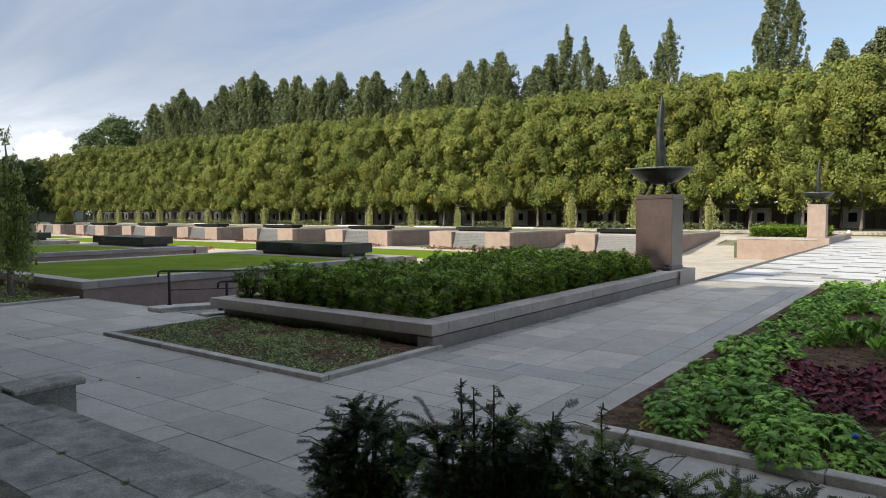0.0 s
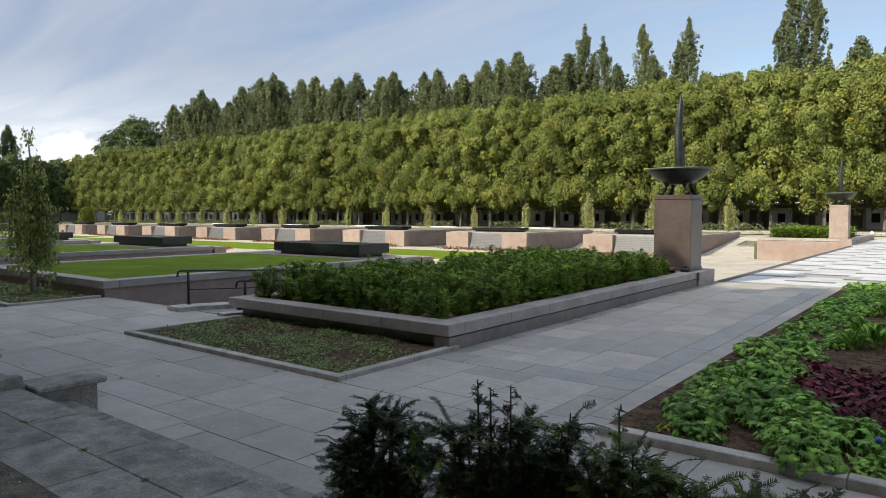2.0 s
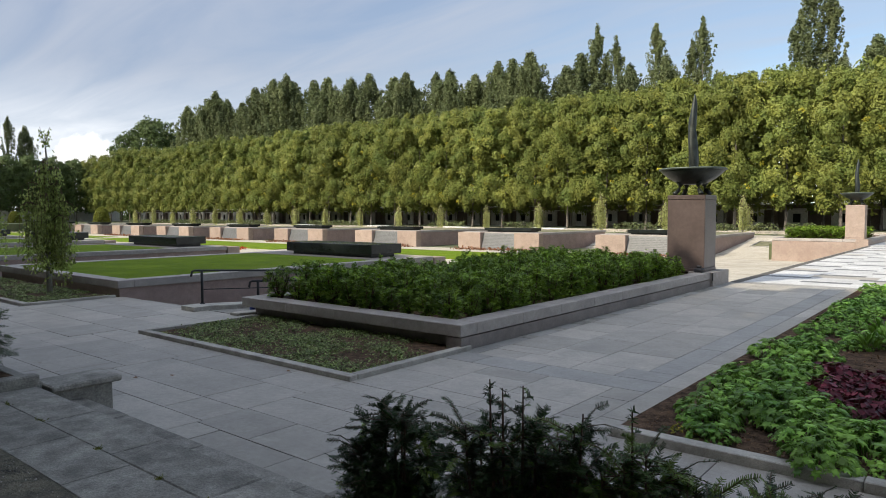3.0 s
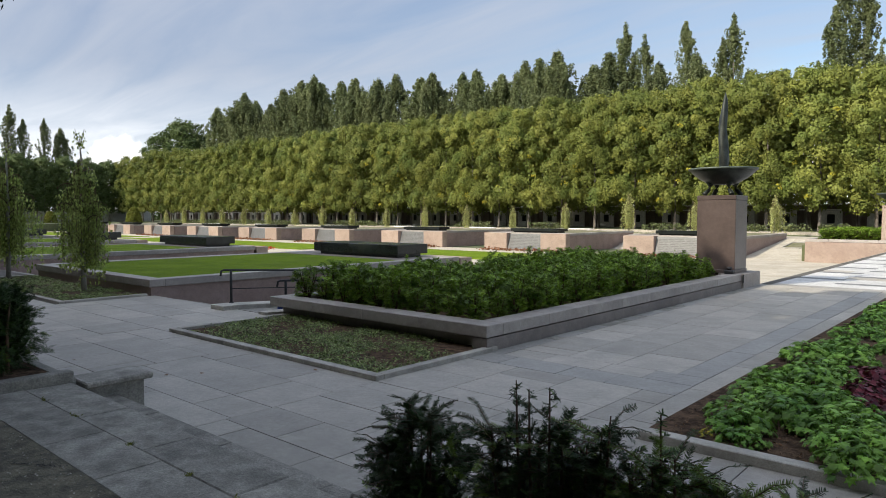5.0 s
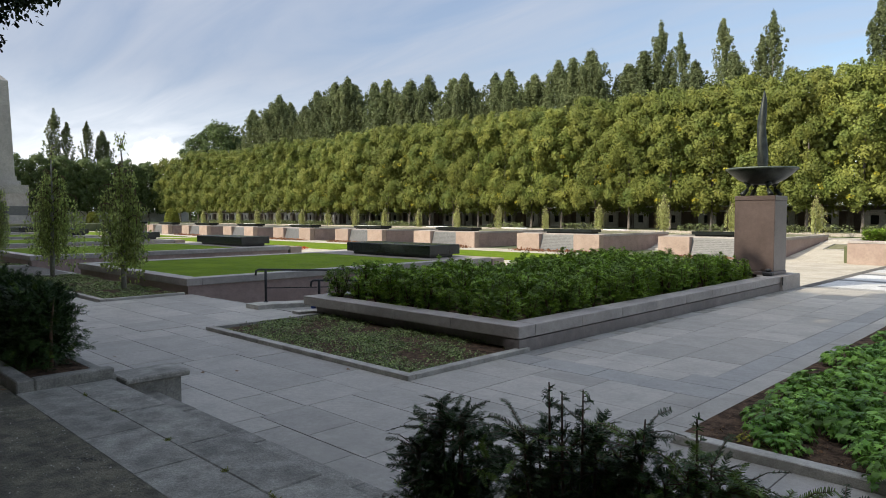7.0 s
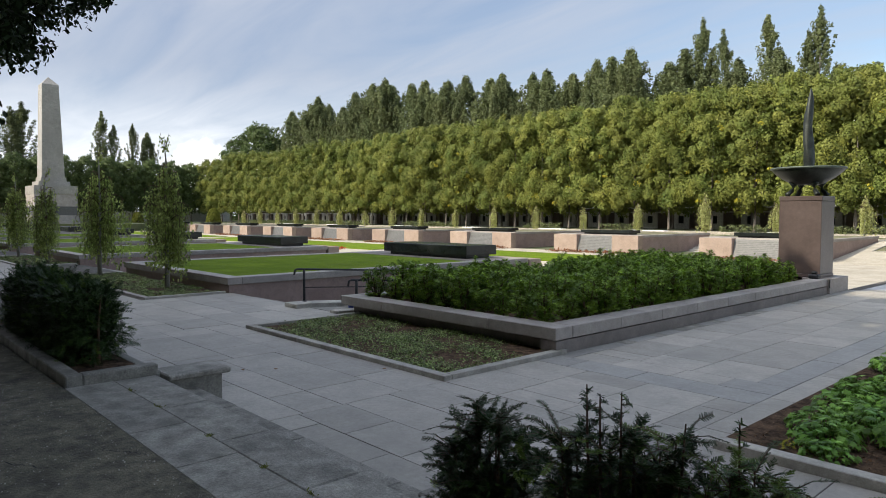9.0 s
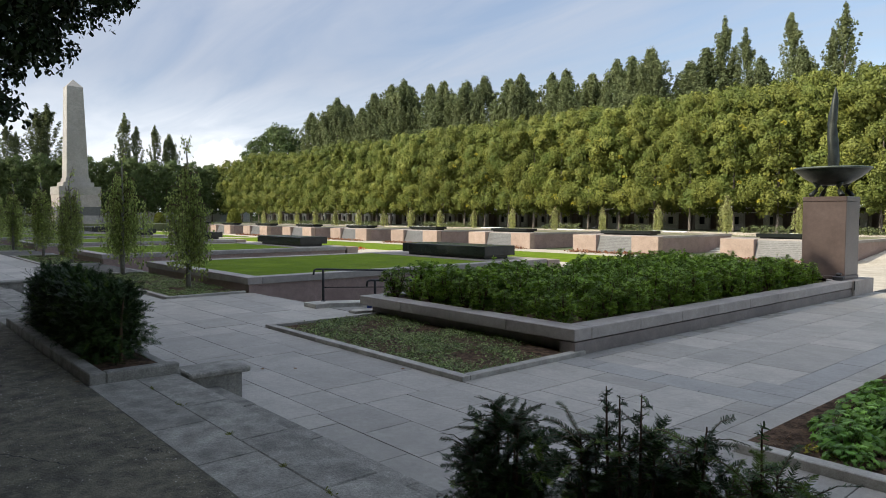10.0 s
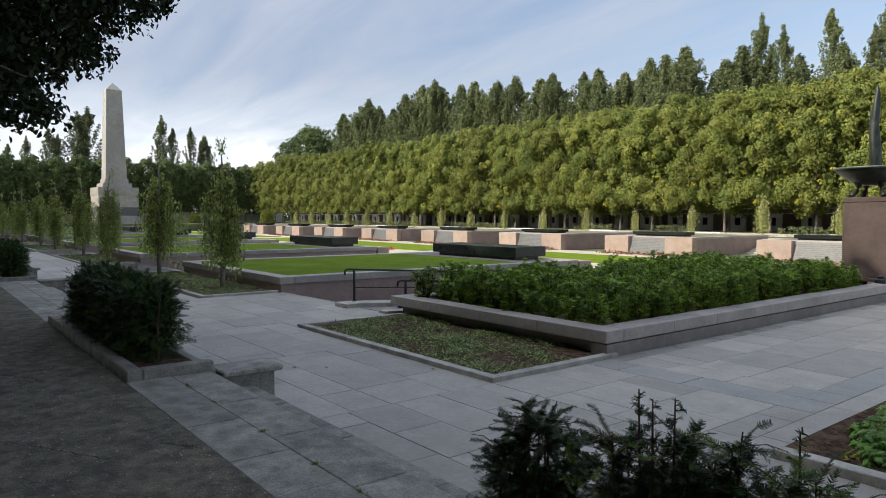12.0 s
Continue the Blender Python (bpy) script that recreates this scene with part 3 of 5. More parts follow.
kerbed_bed("ground_cover_bed", -11.66, -6.2, 5.72, 8.28, 0.14, 0.065, "low kerbed bed of thin ground cover beside the planter", "swe")
kerbed_bed("flower_bed", -2.75, 3.4, 5.84, 21.2, 0.15, 0.085, "kerbed flower bed of green and dark red foliage", "s", 0.05)
tagged(part("kerb_strip", box(-2.75, -2.66, 6.0, 21.2, -0.1, 0.02), M_JOINT), "narrow dark edging of the flower bed", "kerb", kind="structure")
for i, xa in enumerate((-17.25, -31.6, -45.95, -60.3, -74.65, -89.0, -103.3)):
    kerbed_bed("tree_bed", xa - 8.6, xa, 5.80, 7.92, 0.14, 0.06, "low kerbed bed with a weeping tree before a terrace", "swe")

# ---- steps, cheek walls and hedge boxes in front of the asphalt path ----
rng_s = random.Random(5)


def flight(x0, x1):
    ob = empty("stairs_front", Matrix.Translation(((x0 + x1) / 2, 2.4, 0)))
    inv = ob.matrix_basis.inverted()
    for y0, y1, z, bv in ((1.72, 2.18, 0.36, 0.004), (2.18, 2.62, 0.36, 0.012), (2.62, 3.02, 0.18, 0.012)):
        x = x0
        while x < x1 - 0.05:
            b = min(x + rng_s.uniform(0.75, 1.05) * (1.0 if y1 < 2.3 else 1.35), x1)
            if x1 - b < 0.4:
                b = x1
            bm = box(x + 0.003, b - 0.003, y0 + 0.003, y1, -0.1, z + rng_s.uniform(-0.003, 0.003), bv)
            bm.transform(inv)
            part("slab", bm, M_STEP, ob)
            x = b
    return tagged(ob, "two low worn granite steps below the asphalt path", "stairs", kind="structure")


def hedge_box(x0, x1):
    """The kerbed box for a hedge, with a short cheek wall beside the steps at each end."""
    ob = empty("hedge_box", Matrix.Translation(((x0 + x1) / 2, 2.4, 0.0)))
    inv = ob.matrix_basis.inverted()

    def p(nm, bm, material, lab=""):
        bm.transform(inv)
        part(nm, bm, material, ob, lab)

    n = 4
    for i in range(n):
        a, b = x0 + (x1 - x0) * i / n, x0 + (x1 - x0) * (i + 1) / n
        p("kerbstone", box(a + 0.003, b - 0.003, 1.74, 1.90, 0.2, 0.47, 0.012), M_STEP)
        p("rear_kerbstone", box(a + 0.003, b - 0.003, 2.56, 2.68, -0.1, 0.40, 0.012), M_STEP)
    p("kerbstone", box(x1 - 0.16, x1, 1.903, 2.66, 0.2, 0.465, 0.012), M_STEP)
    p("kerbstone", box(x0, x0 + 0.16, 1.903, 2.66, 0.2, 0.465, 0.012), M_STEP)
    p("soil", box(x0 + 0.16, x1 - 0.16, 1.9, 2.56, 0.1, 0.40), M_SOIL, "brown soil")
    for a, b in ((x1 - 0.26, x1 + 0.24), (x0 - 0.24, x0 + 0.26)):
        p("cheek_wall", box(a + 0.04, b - 0.05, 2.685, 3.30, -0.1, 0.30), M_STEP, "rough granite cheek wall")
        p("coping_stone", box(a, b, 2.684, 3.39, 0.30, 0.365, 0.015), M_STEP, "worn grey coping slab")
    return tagged(ob, "kerbed hedge box with short granite cheek walls", "planter box", "hedge boxes")


flight(-7.5, -2.95)
hedge_box(-2.93, 2.2)
hedge_box(-12.6, -7.53)
flight(-20.95, -12.62)
hedge_box(-26.0, -20.97)
flight(-34.3, -26.02)
hedge_box(-39.4, -34.32)
flight(-47.7, -39.42)
slab_sheet("terrace_edge", 2.45, 40, 1.73, 3.0, 0.365, M_STEP, "granite edge of the upper terrace", "pavement")
for i, (a, b) in enumerate(((-2.665, 1.935), (-12.335, -7.795), (-25.735, -21.235), (-39.135, -34.585))):
    slab_sheet("pavement_strip", a, b, 2.69, 3.01, 0.0, M_PAVE, "granite slabs along the hedge box", "pavement")


# ---- trees ----
def tree(name, trunk_bm, crown_mesh, bark, label, category="tree", group="", extra=None):
    ob = empty(name)
    part("trunk", trunk_bm, bark, ob)
    part("crown", crown_mesh, None, ob)
    if extra is not None:
        tagged(part("yellow_spray", extra, None, ob, "sprays of yellow leaves"), kind="stuff")
    return tagged(ob, label, category, group)


def trunk_with_limbs(h, r, limbs, spread, rng, top=None, sides=8):
    bm = bmesh.new()
    top = top or h * 1.6
    tube(bm, [(0, 0, -0.15), (0.01, 0, 0.25), (0.03 * rng.random(), 0.02, h * 0.5), (0, 0.03, h), (0.05, 0, top)], [r * 1.35, r, r * 0.88, r * 0.75, r * 0.2], sides)
    for i in range(limbs):
        a = math.tau * i / limbs + rng.uniform(-0.3, 0.3)
        z = h * rng.uniform(0.92, 1.25)
        s = spread * rng.uniform(0.6, 1.0)
        c, d = math.cos(a), math.sin(a)
        tube(bm, [(0, 0, z), (c * s * 0.4, d * s * 0.4, z + s * 0.35), (c * s, d * s, z + s * rng.uniform(0.6, 1.4))], [r * 0.5, r * 0.3, r * 0.08], 6)
    return bm


def tufts(rng, centres, outward, radii, per, flat=1.15):
    """Leaf places and normals on hanging tufts: their upper and outer sides are leafy, shade gathers below."""
    c = np.repeat(centres, per, axis=0)
    o = np.repeat(outward, per, axis=0)
    r = np.repeat(radii, per)
    d = rng.normal(size=c.shape)
    d /= np.linalg.norm(d, axis=1, keepdims=True)
    turned = np.sum(d * o, axis=1) < -0.15
    d[turned] *= -1
    q = 1.12 - 0.6 * rng.uniform(0, 1, len(c)) ** 1.6
    p = c + d * (r * q)[:, None] * np.array([1, 1, flat])
    return p, d + 0.25 * o + rng.normal(scale=0.42, size=d.shape)


def linden_crown(seed, half_x, half_y, z0, z1, n, per, leaf, material):
    """A clipped linden crown: a tall rounded block of many hanging leaf tufts."""
    rng = np.random.default_rng(seed)
    c = rng.uniform(-1, 1, (n * 8, 3))
    # keep the outer shell, soften the block's corners
    m = (np.abs(c[:, 0]) ** 3.2 + np.abs(c[:, 1]) ** 3.2 + np.abs(c[:, 2]) ** 5) ** (1 / 3.2)
    # sides that face the next tree stay thin
    c = c[(m < 1.0) & (m > 0.80) & ((np.abs(c[:, 1]) > 0.5) | (c[:, 2] > 0.6) | (rng.uniform(0, 1, len(c)) < 0.3))][:n]
    zc, zh = (z0 + z1) / 2, (z1 - z0) / 2
    bulge = 1 - 0.20 * np.clip(c[:, 2], 0, 1) ** 2 - 0.12 * np.clip(-c[:, 2], 0, 1)
    p = np.column_stack([c[:, 0] * half_x * bulge, c[:, 1] * half_y * bulge, zc + c[:, 2] * zh])
    p += rng.normal(scale=(0.25, 0.5, 0.3), size=p.shape)
    o = np.column_stack([c[:, 0] * 0.7, c[:, 1], np.clip(c[:, 2], 0, 1) * 0.6 + 0.4])
    o /= np.linalg.norm(o, axis=1, keepdims=True)
    r = rng.uniform(0.4, 0.95, len(p))
    places, normals = tufts(rng, p, o, r, per)
    sizes = rng.uniform(leaf * 0.65, leaf * 1.25, len(places))
    # inner leaves close the crown
    k = 1300
    q = rng.uniform(-1, 1, (k, 3)) * np.array([half_x * 0.8, half_y * 0.5, zh * 0.84]) + np.array([0, 0, zc + 0.1])
    places = np.concatenate([places, q])
    normals = np.concatenate([normals, rng.normal(size=(k, 3)) * np.array([0.6, 1, 0.4])])
    sizes = np.concatenate([sizes, rng.uniform(0.38, 0.6, k)])
    return leaves_mesh("crown", places, normals, sizes, material, rng, QUAD, 0.35)


def yellow_sprays(seed, n):
    """A few turned sprays on the crown's face."""
    rng = np.random.default_rng(seed)
    c = np.column_stack([rng.uniform(-2.4, 2.4, n), rng.choice([-1, 1], n) * rng.uniform(3.3, 3.9, n), rng.uniform(3.4, 12.5, n)])
    p, q = clumps(rng, c, rng.uniform(0.2, 0.5, n), 16)
    return leaves_mesh("crown_sprays", p, q, rng.uniform(0.18, 0.3, len(p)), L_LINDEN_YELLOW, rng, QUAD, 0.5)


def place(ob, x, y, z, turn, sx=1.0, sz=1.0):
    ob.matrix_basis = Matrix.Translation((x, y, z)) @ Matrix.Rotation(turn, 4, "Z") @ Matrix.Diagonal((sx, sx, sz, 1))


def copy_at(ob, x, y, z, turn, sx=1.0, sz=1.0):
    c = copy_thing(ob, Matrix.Identity(4))
    place(c, x, y, z, turn, sx, sz)
    return c


TRNG = random.Random(11)
ROW = "clipped lindens in the rows"
lindens = []
for k in range(4):
    lindens.append(tree("linden_tree", trunk_with_limbs(3.4, 0.19, 6, 1.9, TRNG, 11), linden_crown(100 + k, 2.7, 3.6, 2.45, 15.6, 130, 190, 0.23, L_LINDEN), M_BARK, "clipped linden tree with a dense yellowing green crown", "tree", ROW, yellow_sprays(900 + k, 3 + 2 * k)))
used = [False] * 4
behind = [tree("linden_tree", trunk_with_limbs(3.4, 0.19, 6, 1.9, TRNG, 11), linden_crown(150 + k, 3.05, 3.6, 1.7, 15.6, 95, 50, 0.40, L_LINDEN), M_BARK, "linden tree of the second row with a yellowing crown", "tree", ROW) for k in range(2)]
used2 = [False] * 2
distant = tree("linden_tree", trunk_with_limbs(3.4, 0.19, 6, 1.9, TRNG, 11), linden_crown(160, 2.8, 3.6, 2.4, 15.6, 120, 90, 0.30, L_LINDEN), M_BARK, "clipped linden tree far along the row", "tree", ROW)
across = tree("linden_tree", trunk_with_limbs(3.4, 0.19, 6, 1.9, TRNG, 11), linden_crown(170, 3.0, 3.6, 2.6, 15.6, 90, 48, 0.45, L_OAK), M_BARK, "dark green linden tree closing the far end", "tree", ROW)
place(distant, -105.45, 75.0, 0.33, 0.1)
x = 8.4
i = 0
while x > -172:
    for y, dz in ((75.0, 0.0), (80.5, 0.9)):
        k = TRNG.randrange(4)
        args = (x + TRNG.uniform(-0.2, 0.2) + (2.4 if y > 76 else 0), y + TRNG.uniform(-0.2, 0.2), 0.33, math.pi * TRNG.randrange(2) + TRNG.uniform(-0.12, 0.12), TRNG.uniform(0.97, 1.05), TRNG.uniform(0.96, 1.04) + (0.05 if y > 76 else 0))
        if y > 76 and x < -120:
            continue
        if y > 76:
            k = k % 2
            if used2[k]:
                copy_at(behind[k], *args)
            else:
                place(behind[k], *args)
                used2[k] = True
        elif x < -105:
            copy_at(distant, *args)
        elif not used[k]:
            place(lindens[k], *args)
            used[k] = True
        else:
            copy_at(lindens[k], *args)
    x -= 4.95
    i += 1

# the row turns across the far end
place(across, -177, 77, 0.33, 0.0)
for j in range(18):
    copy_at(across, -177 + TRNG.uniform(-0.3, 0.3), 72 - 4.95 * j, 0.33, math.pi / 2 + TRNG.uniform(-0.1, 0.1), 1.05, TRNG.uniform(0.95, 1.03))

# row behind the camera, whose shade covers the near half
near = []
for k in range(3):
    near.append(tree("linden_tree", trunk_with_limbs(3.6, 0.2, 6, 1.9, TRNG, 11), linden_crown(200 + k, 3.0, 3.4, 2.7, 18.4, 150, 55, 0.6, L_OAK), M_BARK, "tall linden tree in shade beside the asphalt path", "tree", "lindens beside the path"))
first = [True] * 3
k = 0
for i in range(-33, 6):
    # second row is unseen, added to block sun between the first row's crowns
    for y in ((-4.9, -10.2) if i > -19 else (-4.9,)):
        q = (i * 4.95 + 1.5 + (2.4 if y < -8 else 0), y + TRNG.uniform(-0.2, 0.2), 0.33, math.pi * TRNG.randrange(2), TRNG.uniform(1.0, 1.06), TRNG.uniform(0.97, 1.03))
        k = (k + 1) % 3
        if first[k]:
            place(near[k], *q)
            first[k] = False
        else:
            copy_at(near[k], *q)


def column_crown(seed, profile, height, n, per, leaf, material, jitter=0.35, clump=(0.5, 1.0), flat=1.3):
    """A crown round an upright axis; profile(u) is its radius at the height share u."""
    rng = np.random.default_rng(seed)
    u = rng.uniform(0, 1, n)
    a = rng.uniform(0, math.tau, n)
    rad = np.array([profile(v) for v in u]) * np.sqrt(rng.uniform(0.25, 1.0, n)) * rng.uniform(0.75, 1.12, n)
    p = np.column_stack([np.cos(a) * rad, np.sin(a) * rad, u * height]) + rng.normal(scale=jitter, size=(n, 3))
    places, normals = clumps(rng, p, rng.uniform(*clump, n), per, flat)
    return leaves_mesh("crown", places, normals, rng.uniform(leaf * 0.7, leaf * 1.3, len(places)), material, rng, QUAD)


def plume_crown(seed, height, profile, branches, per, leaf, material, steep=0.22, tuft=(0.35, 0.7), low=0.05):
    """A poplar crown: steep branches rise round the stem, each a plume of small leaf tufts."""
    rng = np.random.default_rng(seed)
    cs, rs = [], []
    for i in range(branches):
        u = low + (0.97 - low) * (i + rng.uniform(0, 1)) / branches
        a = rng.uniform(0, math.tau)
        L = height * steep * rng.uniform(0.5, 1.3) * (1 - 0.45 * u)
        out = rng.uniform(0.5, 1.25)
        for k in range(6):
            f = (k + 0.5) / 6
            z = u * height + L * f * 0.85
            v = min(1.0, z / height)
            r = profile(v) * out * (0.25 + 0.75 * f) * rng.uniform(0.85, 1.1)
            cs.append((math.cos(a + 0.15 * f) * r, math.sin(a + 0.15 * f) * r, min(z, height * rng.uniform(0.88, 1.03))))
            rs.append(rng.uniform(*tuft) * (1.1 - 0.55 * f))
    p, q = clumps(rng, np.array(cs), np.array(rs), per, 1.7, 0.45)
    return leaves_mesh("crown", p, q, rng.uniform(leaf * 0.7, leaf * 1.3, len(p)), material, rng, QUAD)


def simple_trunk(h, r):
    return tube(bmesh.new(), [(0, 0, -0.2), (0, 0, h * 0.3), (0.1, 0, h)], [r, r * 0.8, r * 0.15], 8)


pop = []
for k in range(3):
    pop.append(tree("lombardy_poplar", simple_trunk(26, 0.4), plume_crown(300 + k, 32, lambda v: 2.3 * min(1, v * 4 + 0.25) * (1 - v ** 5.5) ** 0.6 + 0.2, 85, 30, 0.28, L_POPLAR, 0.30, (0.22, 0.55)), M_BARK, "tall slender poplar behind the linden row", "tree", "poplars"))
ash = []
for k in range(3):
    ash.append(tree("black_poplar", simple_trunk(22, 0.45), plume_crown(320 + k, 29, lambda v: 5.2 * min(1, v * 3 + 0.45) * (1 - v ** 4.5) ** 0.7 + 0.5, 165, 34, 0.33, L_POPLAR, 0.36, (0.35, 0.85), 0.02), M_BARK, "tall bushy poplar behind the linden row", "tree", "background trees"))
oak = []
for k in range(2):
    oak.append(tree("broad_tree", simple_trunk(12, 0.5), column_crown(340 + k, lambda v: 9.5 * math.sin(math.pi * min(1, 0.12 + 0.88 * v)) ** 0.6 + 0.3, 20, 220, 42, 0.7, L_OAK, 0.5, (1.2, 2.1), 0.9), M_BARK, "broad dark green tree in the distance", "tree", "background trees"))
SEEN = set()


def plant(kind, x, y, top, width=1.0, base=32.0, z=0.3):
    """Scaled so that the crown's top reaches the height."""
    s = (top - z) / base
    a = (x, y, z, TRNG.uniform(0, 6.28), s * width, s)
    if kind.name in SEEN:
        copy_at(kind, *a)
    else:
        SEEN.add(kind.name)
        place(kind, *a)


for i, (x, top) in enumerate(((-54.9, 34.2), (-51.4, 31.6), (-44.3, 32.8), (-36.6, 32.2), (-21.3, 36.5), (-18.9, 33.4), (-38.2, 29), (-53.4, 29), (-22.6, 31))):
    plant(pop[i % 3], x, 110, top)
for i, (x, top) in enumerate(((-57.5, 28.6), (-62, 28.4), (-67.5, 31), (-72, 30), (-77, 30.2), (-82, 29.5), (-88.5, 31), (-93, 30.5), (-99, 31), (-105, 31), (-112, 33), (-119, 33), (-126, 34), (-133, 34), (-141, 37), (-148, 36.5), (-154, 35), (-163, 33), (-172, 35.5), (-180, 35), (-187, 33.5))):
    plant(ash[i % 3], x, 110 + TRNG.uniform(-2, 2), top + TRNG.uniform(-1.0, 0.8), TRNG.uniform(0.95, 1.2), 29.0)
    if i % 3 != 1:
        plant(ash[(i + 1) % 3], x - 2.8, 114, top - TRNG.uniform(1, 3), 1.15, 29.0)
round_tree = tree("broad_tree", simple_trunk(12, 0.5), column_crown(350, lambda v: 9.5 * math.sin(math.pi * min(1, 0.12 + 0.88 * v)) ** 0.6 + 0.3, 20, 520, 70, 0.42, L_OAK, 0.5, (0.7, 1.5), 0.9), M_BARK, "broad round tree behind the linden row", "tree", "background trees")
plant(round_tree, -211, 110, 33, 1.05, 21)
for i, (x, top) in enumerate(((-47, 24.5), (-41, 25), (-33, 21.5), (-28, 21), (-12.5, 23.5), (-16.5, 21.5), (-7.5, 24.2), (-2, 24))):
    plant(ash[i % 3], x, 106, top + 1.0, 1.0, 29)
# trees that close the far end behind the obelisk
for i, (y, top, w) in enumerate(((38, 29.5, 1.7), (35.5, 28, 1.6), (29, 23.5, 1.4), (31, 22, 1.2), (57, 29, 1.25), (60, 26, 1.1), (65, 26.5, 1.1), (24, 21, 1.2), (20, 19, 1.2))):
    plant(pop[i % 3], -200, y, top + 0.5, w)
plant(ash[1], -200, 69, 25, 0.8, 29.5)
for i in range(15):
    plant(oak[i % 2], -190 + TRNG.uniform(-3, 3), -26 + i * 8, 14.5 + TRNG.uniform(-1.5, 1.2), 1.0, 21)


# weeping trees, bare-stemmed, with hanging leafy strands
def weeping(seed, h, spread, limbs, per_limb, leaf, trunk_r, low=0.45, start=(0.55, 0.92), sprig=True, knots=7, mat_leaf=None, step=0.11, narrow=0.55):
    """Limbs arch from the stem; from each hang strands, with leaves in knots along them."""
    rng = np.random.default_rng(seed)
    ob = empty("weeping_tree")
    bm = bmesh.new()
    lean = rng.uniform(-0.12, 0.12, 2)
    tube(bm, [(0, 0, -0.1), (lean[0] * 0.3, 0, h * 0.3), (lean[0], lean[1], h * 0.62), (lean[0] * 0.4, lean[1] * 1.4, h * 0.85), (lean[0] * 1.2, lean[1], h * 0.97)], [trunk_r, trunk_r * 0.8, trunk_r * 0.6, trunk_r * 0.4, trunk_r * 0.12], 8)
    part("trunk", bm, M_BARK_PALE, ob, "pale slim trunk")
    pts, nrm = [], []
    bm = bmesh.new()

    def hang(p0, length):
        n = max(3, int(length / step))
        sway = rng.normal(scale=0.05, size=2)
        line = [p0 + np.array([sway[0] * math.sin(k / n * 3.0), sway[1] * math.sin(k / n * 2.4), -length * k / n]) for k in range(n + 1)]
        tube(bm, [tuple(v) for v in line], [0.006 * (1.15 - k / n) for k in range(n + 1)], 3, False)
        for k in range(1, n + 1):
            if rng.random() < 0.2:
                continue
            m = rng.integers(knots // 2, knots + 2)
            q = line[k] + rng.normal(scale=(0.05, 0.05, 0.035), size=(m, 3))
            pts.append(q)
            nrm.append(rng.normal(size=(m, 3)) + np.array([0, 0, 0.25]))

    for s in range(limbs):
        a = math.tau * s * 0.382 + rng.uniform(-0.4, 0.4)
        u = start[0] + (start[1] - start[0]) * (s + rng.uniform(0, 1)) / limbs
        reach = spread * (1.0 - narrow * (u - start[0]) / (start[1] - start[0])) * rng.uniform(0.55, 1.1)
        c, d = math.cos(a), math.sin(a)
        arm = [np.array([lean[0] * 0.6 + c * reach * f, lean[1] + d * reach * f, h * u + reach * (0.55 * math.sin(f * 2.0) - 0.35 * f * f)]) for f in np.linspace(0, 1, 7)]
        tube(bm, [tuple(v) for v in arm], [0.016 * (1.1 - f) + 0.003 for f in np.linspace(0, 1, 7)], 4, False)
        for k in range(per_limb):
            f = 0.25 + 0.75 * (k + rng.uniform(0, 1)) / per_limb
            i = min(5, int(f * 6))
            p0 = arm[i] + (arm[i + 1] - arm[i]) * (f * 6 - i)
            length = (p0[2] - low * rng.uniform(0.5, 2.0)) * rng.uniform(0.65, 1.0)
            hang(p0 + rng.normal(scale=0.04, size=3), max(0.3, length))
    if sprig:
        tip = np.array([lean[0] * 1.2, lean[1], h * 0.95])
        for k in range(4):
            a = rng.uniform(0, math.tau)
            top = tip + np.array([0.12 * math.cos(a), 0.12 * math.sin(a), h * rng.uniform(0.02, 0.14)])
            tube(bm, [tuple(tip), tuple(top)], [0.008, 0.004], 3, False)
            hang(top, rng.uniform(0.2, 0.5))
    part("twig_wood", bm, M_TWIG, ob)
    P, N = np.concatenate(pts), np.concatenate(nrm)
    part("crown", leaves_mesh("crown", P, N, rng.uniform(leaf * 0.7, leaf * 1.3, len(P)), mat_leaf or L_BIRCH, rng, QUAD, 1.1), None, ob)
    return tagged(ob, "young weeping tree with hanging leafy strands", "tree", "weeping trees")


near_weep = [weeping(400 + k, 4.1, 1.0, 14, 6, 0.085, 0.075, 0.38, (0.42, 0.86), narrow=0.75) for k in range(3)]
spots = [(-19.5, 7.2, 1.02), (-25.2, 7.0, 1.05), (-32.6, 7.0, 0.95), (-39.0, 7.1, 1.0), (-47.0, 7.0, 1.0), (-53.5, 7.1, 1.05), (-62, 7.0, 1.0), (-68, 7.0, 1.0), (-76, 7.0, 1.0), (-83, 7.0, 1.1)]
for i, (x, y, s) in enumerate(spots):
    if i < 3:
        place(near_weep[i], x, y, 0.0, i * 2.0, s, s)
    else:
        copy_at(near_weep[(i + 1) % 3], x, y, 0.0, i * 1.7, s, s)
far_weep = [weeping(420 + k, 3.3, 1.05, 13, 5, 0.10, 0.08, 0.25, (0.60, 0.98), True, 7, L_WILLOW, 0.14, 0.9) for k in range(2)]
for i in range(17):
    x = -17.8 - 7.17 * i
    s = 0.82 + 0.22 * TRNG.random()
    if i in (2,):
        x, s = -31.8, 1.12
    if i < 2:
        place(far_weep[i], x, 65.0, 0.0, i * 1.0, s, s * 1.12)
    else:
        copy_at(far_weep[i % 2], x, 65.0, 0.0, i * 1.9, s, s * 1.12)


